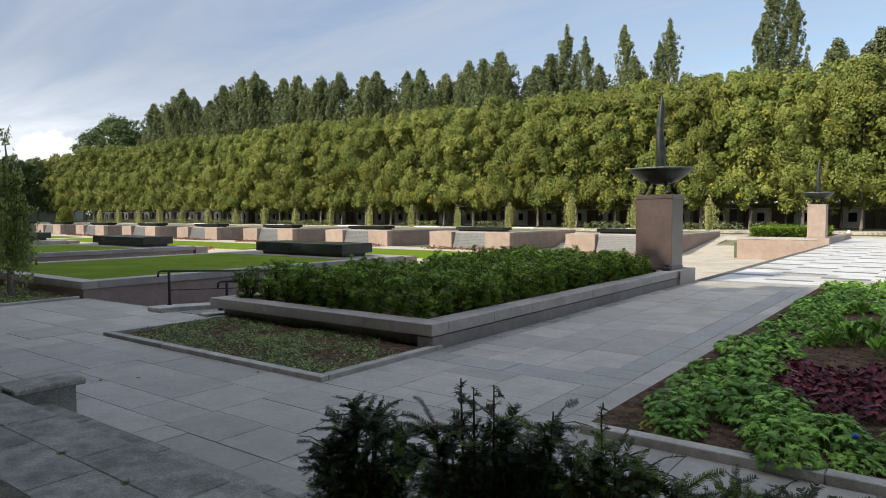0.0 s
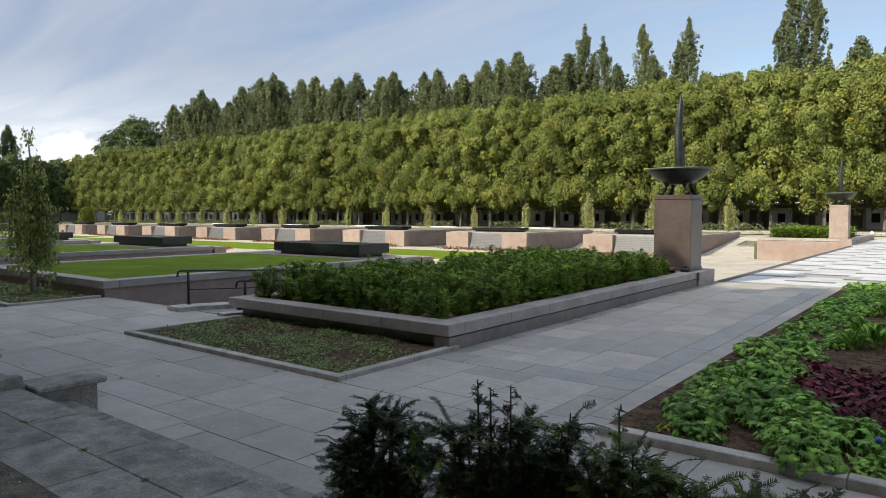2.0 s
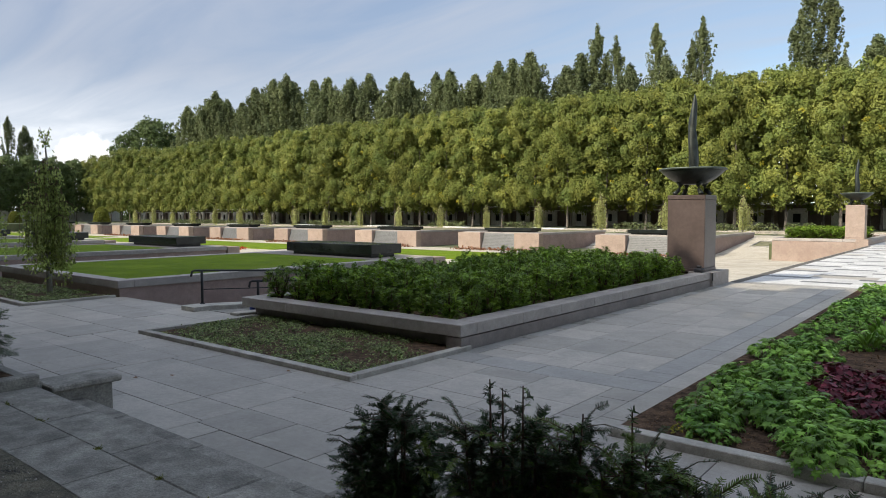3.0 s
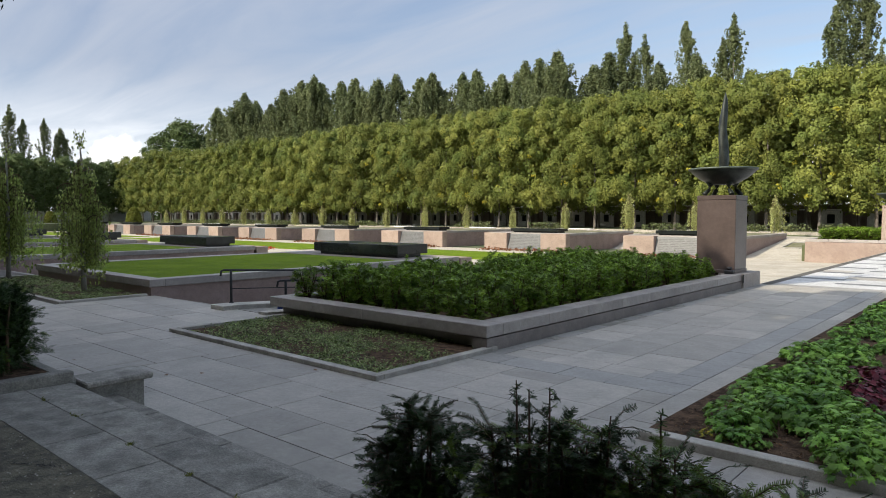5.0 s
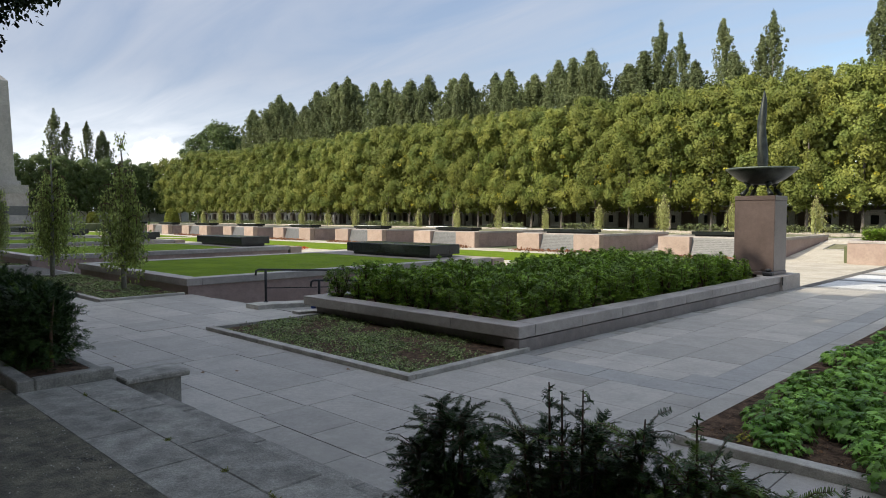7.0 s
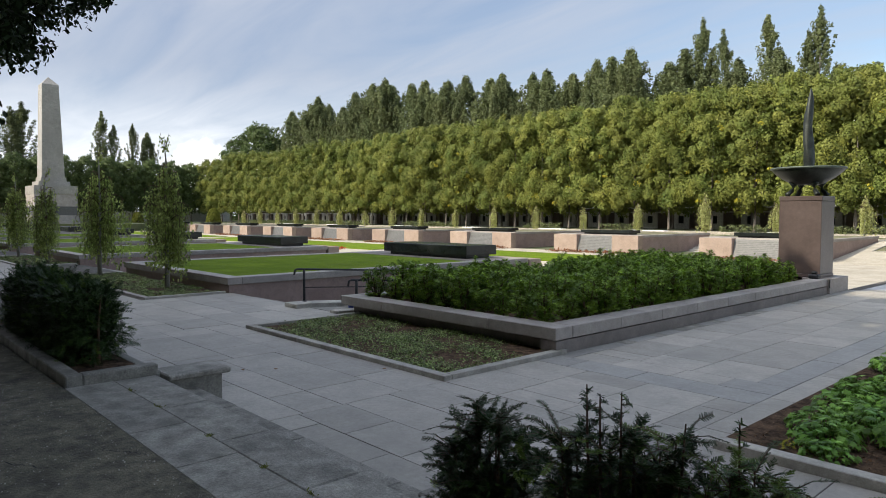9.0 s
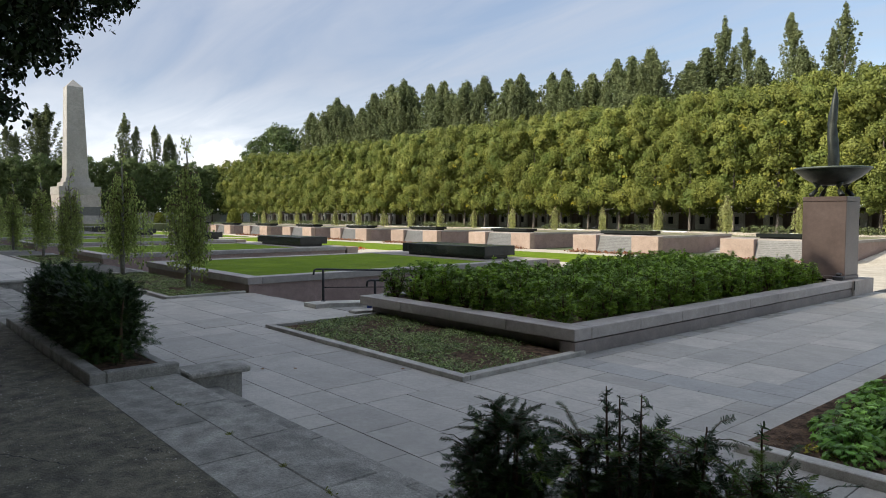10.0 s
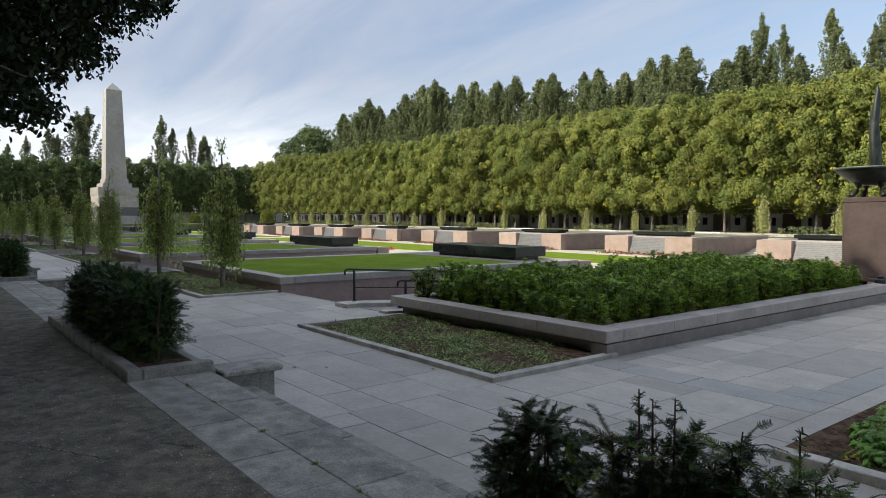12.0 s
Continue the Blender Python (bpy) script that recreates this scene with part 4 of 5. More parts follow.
# ---- obelisk ----
def obelisk():
    ob = empty("obelisk", Matrix.Translation((-162.0, 35.9, SUNK)))
    def p(nm, bm, lab=""):
        part(nm, bm, M_OBEL, ob, lab)

    def taper(z0, z1, w0, w1, joints=0):
        bm = bmesh.new()
        n = max(1, joints)
        rings = []
        for i in range(n + 1):
            t = i / n
            w = w0 + (w1 - w0) * t
            z = z0 + (z1 - z0) * t
            rings.append([bm.verts.new((a * w / 2, b * w / 2, z)) for a, b in ((-1, -1), (1, -1), (1, 1), (-1, 1))])
            if 0 < i < n:
                g = [bm.verts.new((a * (w / 2 - 0.02), b * (w / 2 - 0.02), z + 0.02)) for a, b in ((-1, -1), (1, -1), (1, 1), (-1, 1))]
                g2 = [bm.verts.new((a * w / 2, b * w / 2, z + 0.04)) for a, b in ((-1, -1), (1, -1), (1, 1), (-1, 1))]
                rings += [g, g2]
        for r0, r1 in zip(rings, rings[1:]):
            for k in range(4):
                bm.faces.new((r0[k], r0[(k + 1) % 4], r1[(k + 1) % 4], r1[k]))
        bm.faces.new(rings[-1])
        return bm

    b = -SUNK
    p("shaft", taper(10.1 + b, 29.5 + b, 4.25, 3.12, 19), "tapering ashlar shaft")
    p("pyramid_tip", taper(29.5 + b, 31.2 + b, 3.12, 0.05), "pointed tip")
    p("base_moulding", taper(9.2 + b, 10.1 + b, 4.8, 4.7))
    p("base_moulding", taper(8.25 + b, 9.2 + b, 6.0, 5.8))
    p("cornice", taper(6.5 + b, 8.25 + b, 8.2, 8.1, 2), "weathered grey cornice block")
    p("plinth", taper(3.95 + b, 6.5 + b, 8.0, 8.0, 3), "pale block plinth")
    p("relief_band", taper(2.1 + b, 3.95 + b, 8.1, 8.1), "dark carved band")
    p("lower_plinth", taper(1.1 + b, 2.1 + b, 9.6, 9.5))
    ob.children[-2].data.materials[0] = M_PLAQUE
    ob.children[-4].data.materials[0] = M_CAP
    for i in range(9):
        p("step", taper(0.256 * i, 0.256 * (i + 1), 22 - 1.35 * i, 22 - 1.35 * i))
    return tagged(ob, "tall pale grey stone obelisk on a stepped plinth", "obelisk")


obelisk()


# ---- boundary wall behind the far trees ----
def boundary_wall(y, x0, x1):
    """Dark stone recesses alternate with pale panels, each with a square opening in it."""
    base = part("wall_north", box(x0, x1, y, y + 0.5, 0.2, 3.1), M_WALL_BROWN)
    tagged(base, "long boundary wall of pale panels with small square niches", "wall", kind="structure")
    part("coping", box(x0, x1, y - 0.35, y + 0.65, 3.1, 3.28), M_WALL, base)
    part("lintel", box(x0, x1, y - 0.30, y - 0.004, 2.52, 2.66), M_WALL, base)
    meshes = None
    x = -45.42 + 4.64 * 11
    while x > x0 + 2:
        if meshes is None:
            bm = bmesh.new()
            for a in ((-1.12, 1.12, 0.2, 1.06), (-1.12, 1.12, 2.06, 2.5), (-1.12, -0.42, 1.06, 2.06), (0.42, 1.12, 1.06, 2.06)):
                add_box(bm, a[0], a[1], -0.28, -0.004, a[2], a[3])
            pil = box(-0.28, 0.28, -0.42, -0.004, 0.2, 2.515, 0.02)
            meshes = mesh_of(bm, "panel", M_WALL), mesh_of(box(-0.415, 0.415, -0.05, -0.006, 1.065, 2.055), "niche", M_VOID), mesh_of(pil, "pilaster", M_WALL_BROWN)
        for nm, me, dx in (("panel", meshes[0], 0), ("niche", meshes[1], 0), ("pilaster", meshes[2], -2.32)):
            part(nm, me, None, base).location = (x + dx, y, 0)
        x -= 4.64
    return base


boundary_wall(86.0, -176, 8)
# never in view: mirrors the north wall, added to cut low light from behind
wall_s = part("wall_south", box(-176, 40, -16.5, -16.0, 0.2, 3.1), M_WALL_BROWN)
tagged(wall_s, "unseen plain boundary wall behind the path's trees, added to block low light", "wall", kind="structure")
boundary = part("wall_west", box(-184.5, -184.0, -20, 86, 0.2, 3.1), M_WALL)
tagged(boundary, "grey boundary wall closing the far end", "wall", kind="structure")


# ---- ramp and handrails beside the first stairs ----
bm = bmesh.new()
RAMP = -0.063
prof = [(8.12, -1.2), (8.12, 0.0), (20.3, RAMP * 12.18), (20.3, -1.2)]
loops = [[bm.verts.new((x, y, z)) for y, z in prof] for x in (-13.3, -12.32)]
for k in range(4):
    bm.faces.new((loops[0][k], loops[0][(k + 1) % 4], loops[1][(k + 1) % 4], loops[1][k]))
bm.faces.new(loops[0][::-1]), bm.faces.new(loops[1])
bmesh.ops.recalc_face_normals(bm, faces=bm.faces)
tagged(part("ramp", bm, M_STEP), "narrow granite ramp beside the stairs", "ramp", kind="structure")


def sloped_kerb(name, x0, x1, y0, y1, h, label):
    bm = bmesh.new()
    prof = [(y0, -1.2), (y0, h), (8.12, h), (y1, h + RAMP * (y1 - 8.12)), (y1, -1.2)]
    loops = [[bm.verts.new((x, y, z)) for y, z in prof] for x in (x0, x1)]
    for k in range(5):
        bm.faces.new((loops[0][k], loops[0][(k + 1) % 5], loops[1][(k + 1) % 5], loops[1][k]))
    bm.faces.new(loops[0][::-1]), bm.faces.new(loops[1])
    bmesh.ops.recalc_face_normals(bm, faces=bm.faces)
    bmesh.ops.bevel(bm, geom=list(bm.edges), offset=0.01, segments=1, affect="EDGES")
    return tagged(part(name, bm, M_KERB), label, "kerb", kind="structure")


sloped_kerb("kerb_ramp", -13.84, -13.3, 7.76, 20.3, 0.10, "pale granite kerb between stairs and ramp")
sloped_kerb("kerb_ramp", -12.32, -12.02, 8.0, 20.3, 0.06, "pale granite kerb between ramp and planter")


def handrail(x, y0, y1, h, posts, label):
    ob = empty("handrail", Matrix.Translation((x, y0, 0.1)))
    inv = ob.matrix_basis.inverted()
    z = lambda y: h + RAMP * (y - 8.12)
    bm = tube(bmesh.new(), [(x, y0 - 0.02, z(y0) - 0.13), (x, y0, z(y0) - 0.02), (x, y0 + 0.06, z(y0)), (x, y1, z(y1))], [0.024] * 4, 8)
    bm.transform(inv)
    part("rail", bm, M_IRON, ob)
    for y in posts:
        bm = tube(bmesh.new(), [(x, y, 0.06 + RAMP * max(0, y - 8.12)), (x, y, z(y))], [0.03, 0.03], 8)
        bm.transform(inv)
        part("post", bm, M_IRON, ob)
        bm = tube(bmesh.new(), [(x, y, 0.07 + RAMP * max(0, y - 8.12)), (x, y, 0.125 + RAMP * max(0, y - 8.12))], [0.055, 0.055], 10)
        bm.transform(inv)
        part("foot_plate", bm, M_IRON, ob)
    bm = tube(bmesh.new(), [(x, posts[0], z(posts[0]) - 0.42), (x, y1, z(y1) - 0.42)], [0.012] * 2, 6)
    bm.transform(inv)
    part("lower_rail", bm, M_IRON, ob)
    return tagged(ob, label, "handrail", "handrails of the ramp")


handrail(-13.7, 7.96, 19.5, 0.85, (8.2, 10.25, 12.3, 14.4, 16.5, 18.6), "dark iron handrail with posts along the ramp")
handrail(-12.2, 8.42, 19.5, 0.70, (8.62, 10.6, 12.6, 14.6, 16.6, 18.6), "lower dark iron handrail beside the planter")

# blue drain cap by the planter, small box by the pedestal, slot in the coping
tagged(part("drain_cap", tube(bmesh.new(), [(-11.75, 8.16, 0.15), (-11.75, 8.16, 0.26)], [0.06, 0.055], 10), M_BLUE), "small blue plastic cap on the planter wall", "cap")
bm = box(-6.68, -6.42, 19.58, 19.80, 0.40, 0.52, 0.03)
add_box(bm, -6.62, -6.48, 19.62, 19.76, 0.52, 0.60, 0.03)
tagged(part("wreath_box", bm, M_IRON), "small dark lantern at the foot of the pedestal", "lantern")
bm = box(-6.5, -6.25, 63.3, 63.5, 0.402, 0.60, 0.02)
add_box(bm, -6.45, -6.30, 63.34, 63.46, 0.60, 0.68, 0.02)
tagged(part("grave_lantern", bm, M_WHITE), "small white lantern on the far planter's coping", "lantern")
tagged(part("joint_slot", box(-6.195, -6.184, 19.74, 19.80, 0.16, 0.395), M_VOID), "dark open joint in the granite coping", "joint", kind="structure")


# ---- leaf shapes ----
PALM_SIDE = [(0.16, -0.10, 0.02), (0.46, -0.16, -0.05), (0.28, 0.10, 0.04), (0.64, 0.22, -0.09), (0.34, 0.34, 0.05), (0.56, 0.72, -0.09), (0.20, 0.60, 0.05)]
PALM = np.array([(0, 0, 0)] + PALM_SIDE + [(0, 1.05, -0.1)] + [(-x, y, z) for x, y, z in PALM_SIDE[::-1]])
HEART = np.array([(0, 0, 0), (0.30, -0.06, 0.03), (0.47, 0.22, 0.02), (0.30, 0.65, -0.02), (0, 1.0, -0.08), (-0.30, 0.65, -0.02), (-0.47, 0.22, 0.02), (-0.30, -0.06, 0.03)])
NEEDLE = np.array([(-0.06, 0, 0), (0.06, 0, 0), (0.04, 1.0, 0), (-0.04, 1.0, 0)])
STRAP = np.array([(-0.07, 0, 0), (0.07, 0, 0), (0.17, 0.45, 0.10), (0.12, 0.8, 0.03), (0, 1.0, -0.06), (-0.12, 0.8, 0.03), (-0.17, 0.45, 0.10)])


def herb(seed, n, radius, height, leaf, shape, material, name, label, category, upright=0.55):
    """A low plant: leaves held outward on a dome, each on a stalk; the tips hang."""
    rng = np.random.default_rng(seed)
    a = rng.uniform(0, math.tau, n)
    r = radius * np.sqrt(rng.uniform(0, 1, n))
    z = height * (0.45 + 0.55 * rng.uniform(0, 1, n) ** 0.6) * (1 - 0.6 * (r / radius) ** 2.2)
    p = np.column_stack([np.cos(a) * r, np.sin(a) * r, z])
    b = a + rng.normal(scale=0.9, size=n)
    tilt = np.clip(0.15 + 0.55 * r / radius + rng.normal(scale=0.22, size=n), -0.3, 1.1)
    if upright < 0.5:
        tilt = -rng.uniform(0.5, 1.2, n)
    # axes of each leaf: along it, outward and down; across it; its face
    v = np.column_stack([np.cos(b) * np.cos(tilt), np.sin(b) * np.cos(tilt), -np.sin(tilt)])
    u = np.column_stack([np.sin(b), -np.cos(b), rng.normal(scale=0.22, size=n)])
    u /= np.linalg.norm(u, axis=1, keepdims=True)
    w = np.cross(u, v)
    size = rng.uniform(leaf * 0.6, leaf * 1.2, n)
    k = len(shape)
    co = p[:, None, :] + size[:, None, None] * (shape[None, :, 0:1] * u[:, None] + shape[None, :, 1:2] * v[:, None] + shape[None, :, 2:3] * w[:, None])
    me = bpy.data.meshes.new("foliage")
    me.from_pydata(co.reshape(-1, 3).tolist(), [], [tuple(range(i * k, i * k + k)) for i in range(n)])
    me.materials.append(material)
    ob = empty(name)
    part("foliage", me, None, ob)
    bm = bmesh.new()
    for i in range(0, n, 3):
        tube(bm, [(0.3 * p[i][0], 0.3 * p[i][1], -0.02), tuple(p[i])], [0.005, 0.003], 3, False)
    tagged(part("stem", bm, M_TWIG if material is L_RED else L_HERB, ob), kind="stuff")
    return tagged(ob, label, category, "bedding plants")


green = [herb(500 + k, 135, 0.29, 0.26, 0.078, PALM, L_HERB, "geranium_plant", "leafy green plant with lobed leaves in the flower bed", "plant") for k in range(3)]
red = [herb(520 + k, 95, 0.25, 0.22, 0.075, HEART, L_RED, "coral_bell_plant", "low dark red leafy plant in the flower bed", "plant") for k in range(2)]
strap = [herb(540, 40, 0.26, 0.34, 0.30, STRAP, L_HERB, "strap_leaf_plant", "clump of broad pale green strap leaves on soil", "plant", 0.25)]
turning = herb(545, 34, 0.25, 0.16, 0.07, PALM, L_LINDEN_YELLOW, "turning_plant", "small plant with yellowed leaves by the kerb", "plant")
HR = random.Random(21)
seen_h = set()


def put(kind, x, y, z, s):
    a = (x, y, z, HR.uniform(0, 6.28), s, s)
    if kind.name in seen_h:
        copy_at(kind, *a)
    else:
        seen_h.add(kind.name)
        place(kind, *a)


y = 6.12
row = 0
while y < 21.0:
    x = -2.28 + (0.18 if row % 2 else 0)
    while x < 0.9:
        px, py = x + HR.uniform(-0.09, 0.09), y + HR.uniform(-0.09, 0.09)
        edge = -1.62 + 0.18 * math.sin(py * 1.7)
        if px < -2.25 and py < 6.75:
            if HR.random() < 0.7:
                put(turning, px + 0.15, py + 0.1, 0.04, 0.55)
        elif px > edge and 7.75 < py < 9.75:
            put(red[HR.randrange(2)], px, py, 0.05, HR.uniform(0.85, 1.15))
        elif px > edge and 11.2 <= py < 12.9:
            if HR.random() < 0.7:
                put(strap[0], px, py, 0.05, HR.uniform(0.55, 0.8))
        elif px > edge and (9.75 <= py < 11.2 or 13.0 <= py < 15.6 or 17.2 < py < 18.6):
            # bare soil
            x += 0.42
            continue
        elif px > edge and py >= 15.6 and HR.random() < 0.3:
            put(strap[0], px, py, 0.05, HR.uniform(0.5, 0.7))
        else:
            if HR.random() < 0.85:
                put(green[HR.randrange(3)], px, py, 0.03, HR.uniform(0.6, 1.2))
        x += 0.42
    y += 0.42
    row += 1


# thin ground cover
def cover(name, x0, x1, y0, y1, n, seed, label, leaf=0.038, z=0.01, patchy=0.42):
    rng = np.random.default_rng(seed)
    c = rng.uniform((x0, y0), (x1, y1), (int(n / 7), 2))
    keep = np.array([noise.noise(Vector((p[0] * 1.1, p[1] * 1.1, seed))) + patchy > rng.uniform(-0.1, 0.75) for p in c])
    c = np.repeat(c[keep], 8, axis=0)
    p = np.column_stack([c + rng.normal(scale=0.05, size=c.shape), z + rng.uniform(0.005, 0.055, len(c))])
    p[:, 0] = np.clip(p[:, 0], x0, x1)
    p[:, 1] = np.clip(p[:, 1], y0, y1)
    nrm = rng.normal(scale=0.5, size=p.shape) + np.array([0, 0, 1])
    ob = part(name, leaves_mesh(name, p, nrm, rng.uniform(leaf * 0.6, leaf * 1.3, len(p)), L_COVER, rng), None)
    return tagged(ob, label, "ground cover", kind="stuff")


cover("ground_cover", -11.5, -6.36, 5.88, 8.26, 27000, 31, "thin grey-green ground cover on brown soil", 0.028, patchy=0.34)
for i, xa in enumerate((-17.25, -31.6, -45.95)):
    cover("ground_cover", xa - 8.4, xa - 0.16, 5.96, 7.9, 14000, 40 + i, "sparse ground cover on soil below weeping trees", 0.036, patchy=0.4)


# ---- yews ----
def shoot_needles(rng, base, tip, needle, density, pts, dirs, nrm):
    """Needles in two ranks along a shoot."""
    b, t = np.array(base), np.array(tip)
    d = t - b
    L = np.linalg.norm(d)
    d = d / (L + 1e-9)
    side = np.cross(d, rng.normal(size=3) * 0.35 + np.array([0, 0, 1.0]))
    side /= np.linalg.norm(side) + 1e-9
    up = np.cross(side, d)
    n = max(4, int(L * density))
    for i in range(n):
        q = (i + rng.uniform(0, 0.8)) / n
        s = 1 if i % 2 else -1
        v = side * s + d * rng.uniform(0.45, 0.8) + up * rng.uniform(-0.25, 0.3)
        pts.append(b + d * L * q)
        dirs.append(v / np.linalg.norm(v) * needle * (0.6 + 0.4 * math.sin(math.pi * min(1, 0.25 + q * 0.75))))
        nrm.append(up + rng.normal(scale=0.25, size=3))


def needle_mesh(pts, dirs, nrm, width, material, name="needles"):
    P, D, N = np.array(pts), np.array(dirs), np.array(nrm)
    W = np.cross(D, N)
    W = W / (np.linalg.norm(W, axis=1, keepdims=True) + 1e-9) * width
    co = np.stack([P - W * 0.5, P + W * 0.5, P + D + W * 0.25, P + D - W * 0.25], axis=1)
    n, k = len(P), 4
    me = bpy.data.meshes.new(name)
    me.vertices.add(n * k)
    me.vertices.foreach_set("co", co.astype(np.float32).ravel())
    me.loops.add(n * k)
    me.loops.foreach_set("vertex_index", np.arange(n * k, dtype=np.int32))
    me.polygons.add(n)
    me.polygons.foreach_set("loop_start", np.arange(0, n * k, k, dtype=np.int32))
    me.update(calc_edges=True)
    me.materials.append(material)
    return me


def yew(seed, height, spread, stems, leaders, needle=0.022, density=330, name="yew_bush", label="loose dark green yew bush with fine needles", group="yew bushes by the steps", young=0.12, low=0.12, length=(0.10, 0.21), side_step=0.03, category="bush"):
    """Stems fan out from the base; side shoots carry flat ranks of needles; a few leaders rise above."""
    rng = np.random.default_rng(seed)
    ob = empty(name)
    wood = bmesh.new()
    sets = {0: ([], [], []), 1: ([], [], [])}
    tips = list(leaders) or [None] * stems
    for tip in tips:
        a = rng.uniform(0, math.tau)
        r = spread * math.sqrt(rng.uniform(0.03, 1.0))
        h = height * rng.uniform(0.62, 0.97) * (1 - 0.22 * (r / spread) ** 2)
        if tip:
            a, r, h = math.atan2(tip[1], tip[0]), math.hypot(tip[0], tip[1]), tip[2]
        c, d = math.cos(a), math.sin(a)
        line = [np.array([c * r * 0.15, d * r * 0.15, 0.0]), np.array([c * r * 0.55, d * r * 0.55, h * 0.42]), np.array([c * r * 0.9, d * r * 0.9, h * 0.78]), np.array([c * r * rng.uniform(0.9, 1.15), d * r * rng.uniform(0.9, 1.15), h])] if not tip else [np.array([tip[0] * 0.45, tip[1] * 0.45, 0.0]), np.array([tip[0] * 0.75, tip[1] * 0.8, h * 0.4]), np.array([tip[0] * 0.95, tip[1], h * 0.78]), np.array([tip[0], tip[1], h])]
        tube(wood, [tuple(p) for p in line], [0.014, 0.010, 0.006, 0.003], 4, False)
        q = low
        while q < 1.0:
            f = q * 3
            i = min(2, int(f))
            p = line[i] + (line[i + 1] - line[i]) * (f - i)
            ang = rng.uniform(0, math.tau)
            out = np.array([math.cos(ang) * 0.8 + c * 0.55, math.sin(ang) * 0.8 + d * 0.55, rng.uniform(-0.05, 0.6)])
            out /= np.linalg.norm(out)
            L = rng.uniform(*length) * ((1.25 - 1.15 * q if tip[2] > 1.01 else 1.2 - 0.5 * q) if tip else 1.15 - 0.55 * q)
            k = 1 if rng.random() < young else 0
            shoot_needles(rng, p, p + out * L, needle, density, *sets[k])
            if needle < 0.04:
                tube(wood, [tuple(p), tuple(p + out * L * 0.95)], [0.0028, 0.001], 3, False)
            # two side twigs
            for w in range(2):
                b0 = p + out * L * rng.uniform(0.3, 0.75)
                o2 = out + rng.normal(scale=0.75, size=3)
                o2 /= np.linalg.norm(o2)
                shoot_needles(rng, b0, b0 + o2 * L * rng.uniform(0.35, 0.6), needle, density, *sets[k])
            q += side_step * rng.uniform(0.7, 1.3) / height
        if tip and tip[2] <= 1.01:
            for w in range(6):
                ang = rng.uniform(0, math.tau)
                v = np.array([math.cos(ang) * 0.9, math.sin(ang) * 0.9, rng.uniform(-0.1, 0.9)])
                v /= np.linalg.norm(v)
                L = rng.uniform(0.07, 0.15)
                b0 = line[3] + (line[2] - line[3]) * rng.uniform(0, 0.35)
                mid = b0 + v * L
                end = mid + (v + np.array([0, 0, -0.45])) * L * 0.6
                k = 1 if rng.random() < young * 1.5 else 0
                shoot_needles(rng, b0, mid, needle, density, *sets[k])
                shoot_needles(rng, mid, end, needle * 0.9, density, *sets[k])
                tube(wood, [tuple(b0), tuple(mid), tuple(end)], [0.0028, 0.002, 0.001], 3, False)
    part("stem_wood", wood, M_TWIG, ob)
    if needle < 0.04:
        g = rng.normal(size=(int(1900 * spread), 3))
        g *= (rng.uniform(0, 1, len(g)) ** 0.4 / np.linalg.norm(g, axis=1))[:, None]
        g = g * np.array([spread * 0.72, spread * 0.72, height * 0.30]) + np.array([0, 0, height * 0.46])
        part("inner_foliage", leaves_mesh("inner_foliage", g, rng.normal(size=g.shape), rng.uniform(0.03, 0.05, len(g)), L_YEW, rng, NEEDLE * np.array([2.5, 1, 1])), None, ob)
    part("needle_sprays", needle_mesh(*sets[0], needle * (0.2 if needle < 0.04 else 0.3), L_YEW), None, ob)
    if sets[1][0]:
        part("young_sprays", needle_mesh(*sets[1], needle * (0.2 if needle < 0.04 else 0.28), L_YEW_TIP), None, ob, "yellow-green young shoots")
    return tagged(ob, label, category, group)


YEW_A = [(-2.29, 1.06), (-2.25, 1.18), (-2.18, 1.26), (-2.10, 1.24), (-2.05, 1.25), (-2.0, 1.26)]
YEW_B = [(-1.69, 1.18), (-1.68, 1.28), (-1.63, 1.26), (-1.54, 1.44), (-1.49, 1.41), (-1.44, 1.27), (-1.40, 1.43), (-1.35, 1.34), (-1.26, 1.30), (-1.14, 1.37), (-1.20, 1.36)]
YEW_C = [(-1.06, 1.22), (-0.97, 1.40), (-0.91, 1.32), (-0.84, 1.26), (-0.77, 1.24), (-0.70, 1.22), (-1.0, 1.2)]
YEW_D = [(-0.58, 1.22), (-0.52, 1.25), (-0.48, 1.26)]
YEW_E = [(-0.41, 1.27), (-0.32, 1.29), (-0.25, 1.28)]


def tips_at(x0, spots, seed, per=2):
    """Stem tips in the box: (x, height) in the world, each with shorter neighbours further in."""
    r = random.Random(seed)
    out = []
    for x, z in spots:
        out.append((x - x0, r.uniform(-0.03, 0.05), z - (0.36 if z > 1.36 else 0.42)))
        for k in range(per):
            out.append((x - x0 + r.uniform(-0.04, 0.04), r.uniform(-0.04, 0.2), (z - 0.36) * r.uniform(0.5, 0.84)))
    return out


